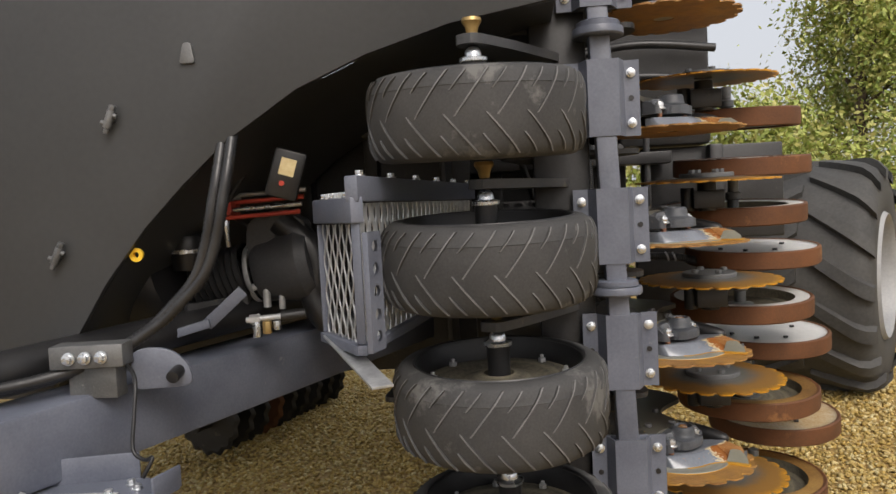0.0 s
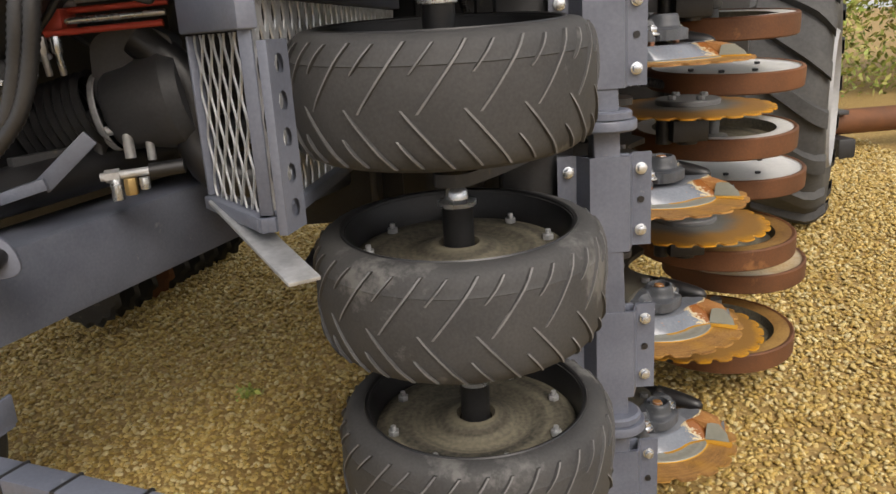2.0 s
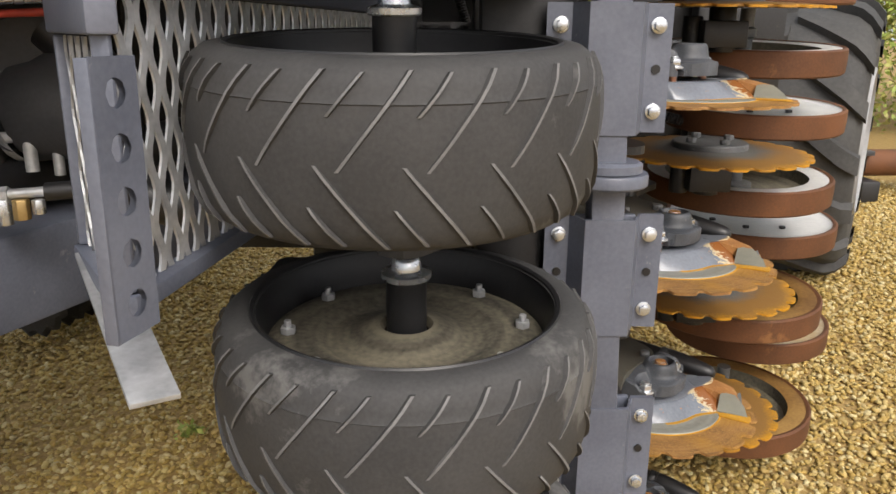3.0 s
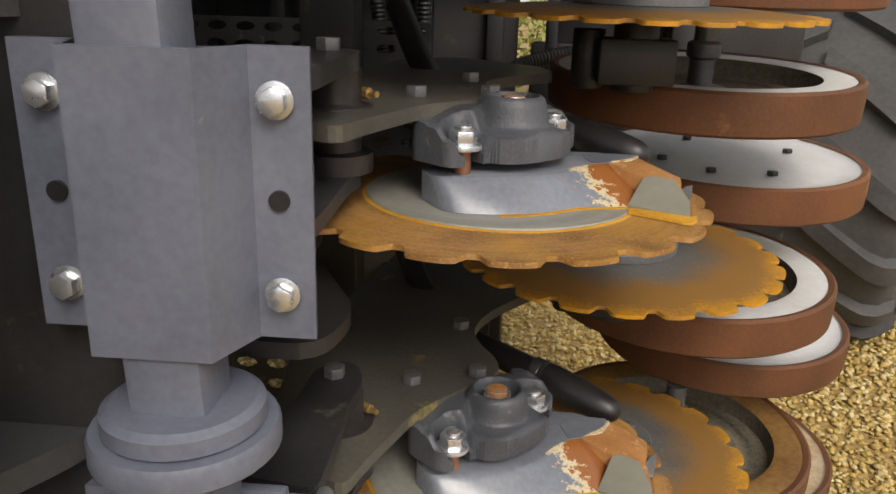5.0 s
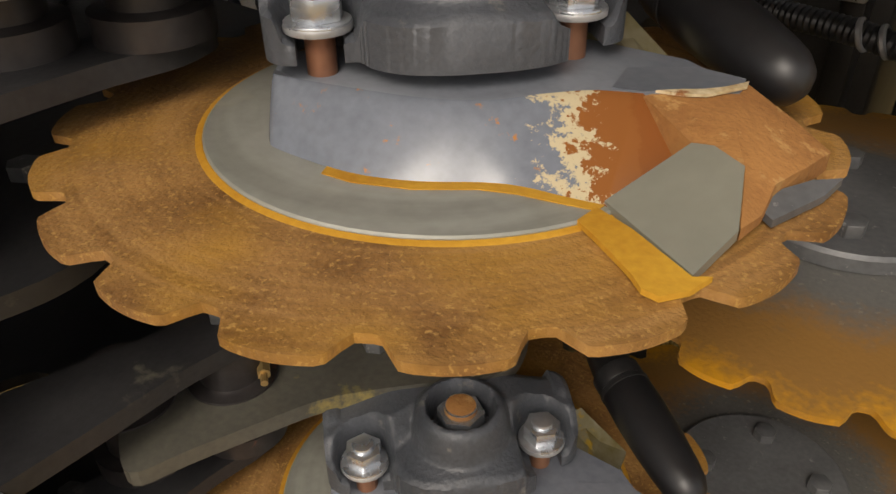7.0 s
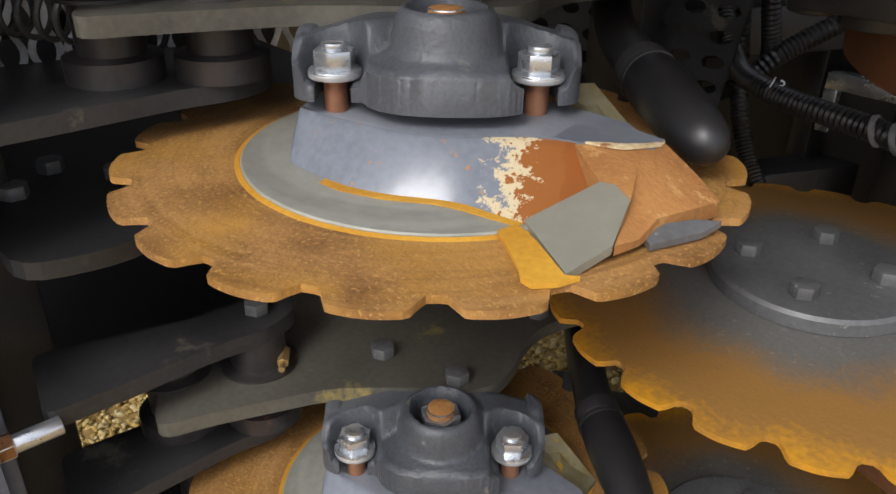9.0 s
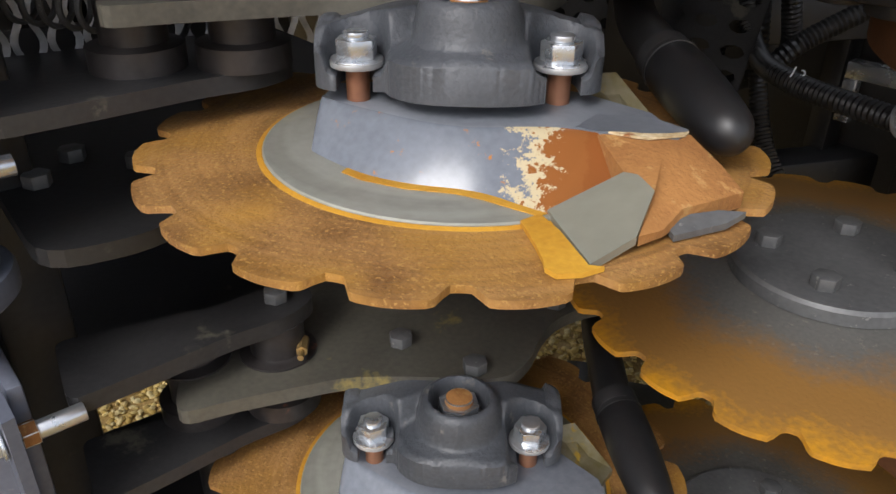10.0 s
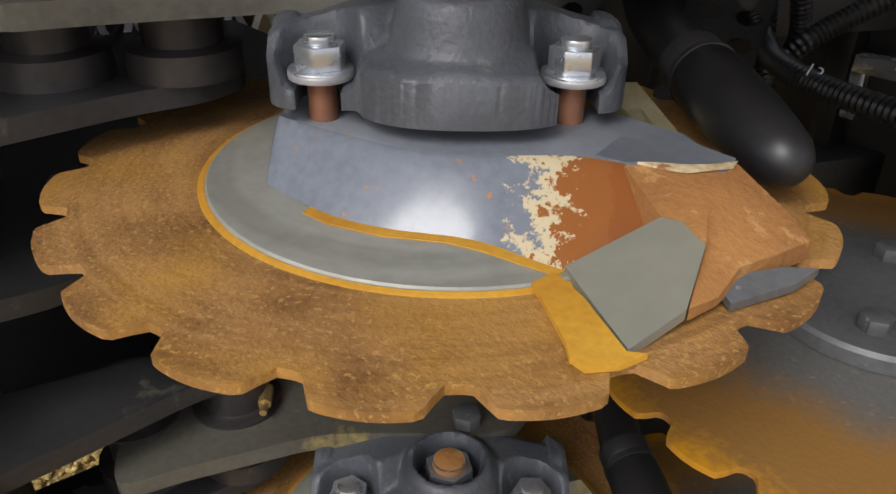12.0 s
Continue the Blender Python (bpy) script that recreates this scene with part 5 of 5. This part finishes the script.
for k, mm in enumerate((red, zinc, red, galv)):
    part("pipe", rod(B(), (-0.02, -0.03 + 0.025 * k, -0.035 + 0.022 * k), (0.22, -0.01 + 0.025 * k, -0.025 + 0.022 * k), 0.007, 12), mm, reds, "painted pipe" if mm is red else "plated pipe")
for k in range(3):
    part("fitting", rod(rod(B(), (-0.06 + 0.03 * k, -0.03, -0.04), (-0.06 + 0.03 * k, -0.03, -0.075), 0.011, 6), (-0.06 + 0.03 * k, -0.03, -0.07), (-0.06 + 0.03 * k, -0.02, -0.12), 0.007, 12), galv if k % 2 else zinc, reds, "", 0.001)
filt = thing("filter_bowl", "black filter bowl with bright clamp ring", "filter", at=(-0.98, 1.46, 1.16))
part("bowl", lathe(B(), [(0, 0.05), (0.045, 0.05), (0.05, 0.04), (0.05, 0.0), (0.042, -0.05), (0, -0.055)], 28), black, filt)
part("ring", lathe(B(), [(0.05, 0.012), (0.055, 0.01), (0.055, 0.0), (0.05, -0.002)], 28), zinc, filt, "bright clamp ring")
part("outlet", pipe(B(), [(0, 0, 0.05), (-0.02, 0, 0.1), (0.02, -0.01, 0.16)], 0.016, 14), galv, filt, "galvanised outlet pipe")
tagged(new("dust_cap", mesh_of(lathe(B(), [(0.008, 0), (0.016, 0), (0.018, 0.012), (0.008, 0.012)], 20, closed=True), "dust_cap", yellow)), "small yellow plastic dust cap hanging on a hose", "cap").matrix_basis = Matrix.Translation((-0.975, 1.16, 1.175)) @ FRONT
nest = thing("hose_nest", "tangle of silver and black hydraulic fittings", "hose", at=(-0.95, 1.5, 1.24))
for k in range(9):
    rng = random.Random(k)
    p = [Vector((rng.uniform(-0.15, 0.15), rng.uniform(-0.05, 0.1), rng.uniform(-0.05, 0.25))) for _ in range(3)]
    part("fitting" if k % 3 == 0 else "hose", pipe(B(), p, 0.008 + 0.004 * (k % 2), 10), galv if k % 3 == 0 else black, nest)

# ---- inner frame behind the units ----
wing = thing("wing_frame", "black steel wing frame of the folded seed drill", "machine frame", at=(0.0, 2.3, 0.3))
part("upright", box(B(), (0.12, 0.05, 0.95), (0.10, 0.10, 1.26)), black_steel, wing, "", 0.006)
part("upright", box(B(), (0.40, 0.75, 0.75), (0.12, 0.12, 1.9)), black_steel, wing, "", 0.006)
for z in (0.45, 0.75, 1.35):
    part("cross_bar", beam(B(), (0.1, 0.05, z), (0.42, 0.75, z), 0.08, 0.08), black_steel, wing, "", 0.006)
# Made-up black column, added to darken the gap beside the links.
part("carrier_column", box(B(), (0.112, -0.895, 0.78), (0.15, 0.06, 1.95)), black_steel, wing, "", 0.006)
part("side_sheet", box(B(), (-0.28, 0.6, 0.85), (0.02, 1.6, 1.0)), black_steel, wing, "", 0.003)


def tread_sheet(w, h, nx, ny):
    """A plate pierced by rows of lens-shaped slots."""
    bm = B()
    for j in range(ny):
        for i in range(nx):
            x0, x1, y0, y1 = w * i / nx, w * (i + 1) / nx, h * j / ny, h * (j + 1) / ny
            cx, cy = (x0 + x1) / 2, (y0 + y1) / 2
            outer = [(x0, y0), (cx, y0), (x1, y0), (x1, cy), (x1, y1), (cx, y1), (x0, y1), (x0, cy)]
            rx, ry = (x1 - x0) * 0.36, (y1 - y0) * 0.28
            inner = [(cx + rx * u, cy + ry * v) for u, v in ((-0.7, -0.7), (0, -1), (0.7, -0.7), (1, 0), (0.7, 0.7), (0, 1), (-0.7, 0.7), (-1, 0))]
            for z in (0.0, -0.004):
                vo = [bm.verts.new((x, y, z)) for x, y in outer]
                vi = [bm.verts.new((x, y, z)) for x, y in inner]
                for k in range(8):
                    bm.faces.new((vo[k], vo[(k + 1) % 8], vi[(k + 1) % 8], vi[k]))
    bmesh.ops.remove_doubles(bm, verts=bm.verts, dist=0.0001)
    return bm


part("tread_plate", tread_sheet(0.62, 0.36, 11, 10), dusty_steel, wing, "dark pierced tread plate", 0, 0, m=Matrix.Translation((-0.32, 0.0, 0.62)) @ Matrix.Rotation(radians(72), 4, "X"))
part("tread_plate", tread_sheet(0.27, 0.36, 5, 9), black_steel, wing, "dark pierced tread plate", 0, 0, m=Matrix.Translation((-0.12, -0.22, 0.2)) @ Matrix.Rotation(radians(90), 4, "X"))

hoses = thing("seed_hoses", "black corrugated seed hoses running to the units", "hose", at=(0.36, 2.45, 0.975))
HOSE_RUNS = [
    [(-0.19, 0.02, 0.5), (-0.15, -0.02, 0.2), (-0.075, -0.08, 0.075), (0.027, -0.152, 0.055), (0.194, -0.194, 0.05), (0.33, -0.2, 0.02)],
    [(-0.08, 0.0, 0.5), (-0.08, 0.01, 0.17), (-0.1, 0.07, 0.02), (-0.3, 0.2, -0.1)],
    [(-0.06, -0.06, 0.03), (-0.03, -0.03, 0.075), (0.03, 0.045, 0.13), (0.12, 0.12, 0.2), (0.3, 0.2, 0.24)],
    [(-0.14, 0.02, 0.5), (-0.13, 0.03, 0.1), (-0.05, 0.0, -0.12), (0.12, -0.05, -0.2), (0.3, -0.1, -0.3)],
    [(-0.35, 0.15, 0.45), (-0.25, 0.12, 0.1), (-0.2, 0.05, -0.2), (0.0, -0.05, -0.35)],
]
for p in HOSE_RUNS:
    part("corrugated_hose", pipe(B(), p, 0.0155, 14, 0.0036), hose_black, hoses)
for x, y, z in ((0.18, -0.191, 0.051), (0.205, -0.195, 0.049)):
    part("hose_clip", lathe(B(), [(0.016, -0.004), (0.019, -0.002), (0.019, 0.002), (0.016, 0.004)], 24), galv, hoses, "zinc hose clip", m=Matrix.Translation((x, y, z)) @ Matrix.Rotation(radians(70), 4, "Y"))
words = bpy.data.curves.new("hose_number", "FONT")
words.body, words.size, words.align_x = "13", 0.022, "CENTER"
number = new("hose_number", words)
flat = bpy.data.meshes.new_from_object(number)
bpy.data.objects.remove(number)
flat.materials.append(white)
put("hose_number", flat, hoses, "white printed number", m=Matrix.Translation((0.036, -0.166, 0.063)) @ look((0.557, -1.05, 0.386), (0.0, 0.0, 0.0)).to_3x3().to_4x4() @ Matrix.Rotation(radians(-20), 4, "Z"))


def coil_spring():
    pts = []
    for k in range(9 * 12):
        a = 2 * math.pi * k / 12
        pts.append((0.022 * math.cos(a), 0.0017 * k, 0.022 * math.sin(a)))
    return pipe(B(), pts, 0.0028, 6)


spring = tagged(new("coil_spring", mesh_of(coil_spring(), "coil_spring", steel_dark, 60)), "dull steel coil spring beside the link plates", "spring")
spring.matrix_basis = Matrix.Translation((0.07, 1.47, 1.185)) @ Matrix.Rotation(radians(-62), 4, "Z")

# ---- drill body behind the wing ----
body = thing("drill_body", "black steel drill body with pipes behind the folded wing", "machine body", at=(0.0, 2.8, 0.4))
part("lower_panel", box(B(), (0.0, 0.35, 0.55), (0.95, 0.7, 1.2)), black_steel, body, "", 0.02)
part("upper_panel", box(B(), (0.2, 0.4, 1.45), (1.3, 0.8, 0.75)), black_steel, body, "", 0.02)
part("ledge", box(B(), (0.1, -0.05, 1.02), (1.1, 0.16, 0.05)), dusty_steel, body, "", 0.004)
part("bracket", box(box(B(), (0.36, -0.06, 0.55), (0.16, 0.03, 0.03)), (0.29, -0.06, 0.5), (0.025, 0.02, 0.09)), zinc, body, "bright zinc bracket", 0.002)
part("side_frame", box(box(box(B(), (0.72, 0.06, 0.5), (0.42, 0.06, 0.62)), (0.86, 0.0, 0.72), (0.06, 0.08, 0.7)), (0.86, 0.08, 0.86), (0.62, 0.05, 0.42)), black_steel, body, "", 0.01)
part("stay", rod(B(), (0.55, -0.1, 0.75), (0.55, -0.1, 1.15), 0.014, 12), grey_dark, body)
part("zinc_tab", box(box(B(), (0.20, -0.38, 0.755), (0.055, 0.004, 0.02)), (0.178, -0.38, 0.735), (0.014, 0.004, 0.05)), zinc, body, "bright zinc bracket", 0.001)
for x in (-0.3, -0.1, 0.25, 0.42):
    part("rib", box(B(), (x, -0.03, 0.5), (0.04, 0.06, 1.1)), black_steel, body, "", 0.004)
for k in range(5):
    z = 1.2 + 0.14 * k
    part("pipe", pipe(B(), [(0.86, -0.06, z), (0.5, -0.08 - 0.02 * (k % 2), z + 0.03), (0.1, -0.05, z - 0.02), (-0.4, -0.06, z)], 0.018, 12, 0.008 if k % 2 else 0.0), black, body)
# Made-up wall: a dark backdrop that stands in for the machinery behind.
backdrop = thing("dark_backdrop", "black wall added behind the hoses as a dark backdrop", "machine body", at=(-1.4, 2.35, 1.25))
part("wall_sheet", box(B(), (0, 0.05, -0.05), (2.4, 0.05, 1.2)), black_steel, backdrop, "", 0.004)
part("top_rail", box(B(), (0.1, -0.12, 0.33), (2.3, 0.14, 0.1)), grey_dark, backdrop, "", 0.006)
for k in range(7):
    part("post", box(B(), (-0.8 + 0.27 * k, -0.03, 0.05), (0.05, 0.08, 0.7)), black_steel if k % 2 else grey_dark, backdrop, "", 0.004)

# ---- large carrier tyre ----
def carrier_wheel():
    t = thing("carrier_wheel", "large grey-black lugged implement tyre with pale rim standing on gravel", "wheel", at=(1.735, 3.95, 0.745))
    R, W = 0.66, 0.33
    bm = B()
    lathe(bm, [(0.34, W - 0.02), (0.40, W), (0.55, W), (0.60, W - 0.03), (0.625, W - 0.08), (0.635, 0), (0.625, -W + 0.08), (0.60, -W + 0.03), (0.55, -W), (0.40, -W), (0.34, -W + 0.02)], 64)
    lugs = []
    for s in (-1, 1):
        lug = B()
        last = None
        for j in range(9):
            u = j / 8
            a, z = 0.36 * u, s * (0.01 + (W + 0.003) * u)
            rr = 0.636 if u < 0.7 else 0.636 - 0.07 * ((u - 0.7) / 0.3) ** 2
            wide = 0.05 + 0.012 * u
            ring = [lug.verts.new(((rr + lift) * math.cos(a + da), (rr + lift) * math.sin(a + da), z)) for da, lift in ((-wide - 0.014, -0.02), (-wide, 0.028), (wide, 0.028), (wide + 0.014, -0.02))]
            if last:
                for q in range(3):
                    lug.faces.new((last[q], last[q + 1], ring[q + 1], ring[q]))
            else:
                lug.faces.new(ring)
            last = ring
        lug.faces.new(last[::-1])
        lugs.append(mesh_of(lug, "lug", big_rubber, 50, 0.006))
    m = Matrix.Rotation(radians(90), 4, "Y")
    lean = Matrix.Rotation(radians(-31), 4, "Z")
    tyre = part("tyre", bm, big_rubber, t, "lugged dusty rubber tyre", 0, 40, m=lean @ m)
    for k in range(16):
        for s, me in zip((-1, 1), lugs):
            put("lug", me, tyre, m=Matrix.Rotation(2 * math.pi * (k + 0.25 * s) / 16, 4, "Z"))
    part("rim", lathe(B(), [(0.36, W - 0.01), (0.345, W + 0.012), (0.33, W - 0.01), (0.31, W - 0.1), (0.1, W - 0.14), (0, W - 0.14)], 48), rim_grey, t, "pale grey steel rim", 0, 40, m=lean @ m)
    return t


carrier_wheel()

# ---- rusty tube on feet, far off ----
far = thing("roller_tube", "rusty brown roller tube lying on feet beside the yard", "roller", at=(2.9, 5.2, ground_z(2.9, 5.2)))
part("tube", rod(B(), (-0.3, 0, 0.22), (2.6, 0.3, 0.22), 0.09, 24), rust_red, far)
for x in (-0.1, 2.2):
    part("foot", box(B(), (x, 0, 0.06), (0.12, 0.4, 0.14)), black_steel, far, "", 0.01)
part("cap", box(B(), (-0.25, 0, 0.30), (0.4, 0.2, 0.03)), grey_dark, far, "", 0.004)


# ---- hedge and trees ----
def leaves(rng, centres, n, size, spread):
    c = centres[rng.integers(0, len(centres), n)] + rng.normal(0, 1, (n, 3)) * spread
    a = rng.normal(0, 1, (n, 3))
    b = rng.normal(0, 1, (n, 3))
    a /= np.linalg.norm(a, axis=1)[:, None]
    b = np.cross(a, b)
    b /= np.linalg.norm(b, axis=1)[:, None]
    s = rng.uniform(0.6, 1.4, n)[:, None] * size
    v = np.stack([c - a * s, c + b * s * 0.45, c + a * s, c - b * s * 0.45], 1).reshape(-1, 3)
    return v


def leaf_mesh(name, v):
    n = len(v) // 4
    me = bpy.data.meshes.new(name)
    me.from_pydata(v.tolist(), [], [tuple(range(4 * k, 4 * k + 4)) for k in range(n)])
    me.materials.append(leaf)
    return me


def hedge():
    rng = np.random.default_rng(9)
    n = 420
    x = rng.uniform(-6, 11, n)
    h = 1.7 + 0.4 * np.sin(x * 1.3) + 0.3 * np.sin(x * 3.1)
    centres = np.stack([x, 8.3 - 0.12 * x + rng.uniform(-0.5, 0.5, n), 0.4 + h * rng.uniform(0, 1, n) ** 0.8], 1)
    ob = new("hedge", leaf_mesh("hedge", leaves(rng, centres, 100000, 0.036, (0.22, 0.2, 0.2))))
    return tagged(ob, "dense mixed green hedge along the gravel yard", "hedge", kind="stuff")


hedge()


def tree(x, y, height, seed):
    rng = np.random.default_rng(seed)
    z0 = ground_z(x, y) - 0.1
    t = thing("tree", "tall green and yellowish leafy tree behind the hedge", "tree", "trees behind the hedge", at=(x, y, z0))
    bm = rod(B(), (0, 0, 0), (0.1, 0, height * 0.75), 0.13, 12, 0.03)
    tips = []
    for k in range(14):
        a, u = rng.uniform(0, 6.28), rng.uniform(0.2, 0.75)
        p0 = Vector((0.1 * u, 0, height * u))
        p1 = p0 + Vector((math.cos(a), math.sin(a), rng.uniform(0.3, 0.9))) * height * 0.24 * (1.15 - u)
        rod(bm, p0, p1, 0.035, 7, 0.01)
        tips += [p0.lerp(p1, w) for w in (0.5, 0.75, 1.0)]
    part("trunk", bm, bark, t)
    centres = np.array([tuple(p) for p in tips] + [(0.1, 0, height * u) for u in (0.7, 0.8, 0.9, 0.97)])
    put("crown", leaf_mesh("crown", leaves(rng, centres, 24000, 0.036, 0.24)), t, "crown of small leaves")
    return t


tree(4.3, 9.6, 4.6, 1)
tree(6.4, 9.9, 3.9, 2)
tree(8.6, 9.2, 3.4, 4)

weed = tagged(new("weed", leaf_mesh("weed", leaves(np.random.default_rng(2), np.array([(-0.8, 2.31, ground_z(-0.8, 2.31) + 0.02)]), 60, 0.014, (0.02, 0.02, 0.008)))), "small green weed growing in the gravel", "plant")

# ---- lower packer row under the beam ----
low = thing("rear_roller", "dark toothed roller lying on the gravel behind the beam", "roller", at=(-1.46, 3.45, 0.255))
axis_turn = Matrix.Rotation(radians(-18), 4, "Z") @ Matrix.Rotation(radians(90), 4, "X")
for k in range(9):
    bm = lathe(B(), [(0.03, 0.012), (0.17, 0.012), (0.19, 0.0), (0.17, -0.012), (0.03, -0.012)], 60, closed=True, radius_at=lambda a: 1 + 0.05 * math.cos(15 * a))
    part("toothed_ring", bm, rust_red if k == 5 else black_steel, low, "", 0, 30, m=axis_turn @ Matrix.Translation((0, 0, -0.5 + 0.125 * k)))
part("axle", rod(B(), (0, 0, -0.62), (0, 0, 0.62), 0.05), black_steel, low, m=axis_turn)
wheel_left = thing("support_wheel", "black rubber support wheel under the drawbar", "wheel", at=(-1.42, 1.55, 0.32))
part("tyre", lathe(B(), [(0.12, 0.08), (0.2, 0.09), (0.25, 0.06), (0.26, 0), (0.25, -0.06), (0.2, -0.09), (0.12, -0.08)], 48), rubber, wheel_left, "", 0, 50, m=Matrix.Rotation(radians(75), 4, "Y"))
part("rim", lathe(B(), [(0.13, 0.075), (0.115, 0.06), (0.1, 0.03), (0.05, 0.035), (0.045, 0.06), (0, 0.06), (0, -0.06), (0.115, -0.06), (0.13, -0.075)], 40), grey_dark, wheel_left, "dark steel rim", 0, 40, m=Matrix.Rotation(radians(75), 4, "Y"))
part("fork", box(box(B(), (0.0, 0.0, 0.2), (0.05, 0.3, 0.02)), (0.12, 0.1, 0.12), (0.02, 0.06, 0.26)), black_steel, wheel_left, "", 0.004)
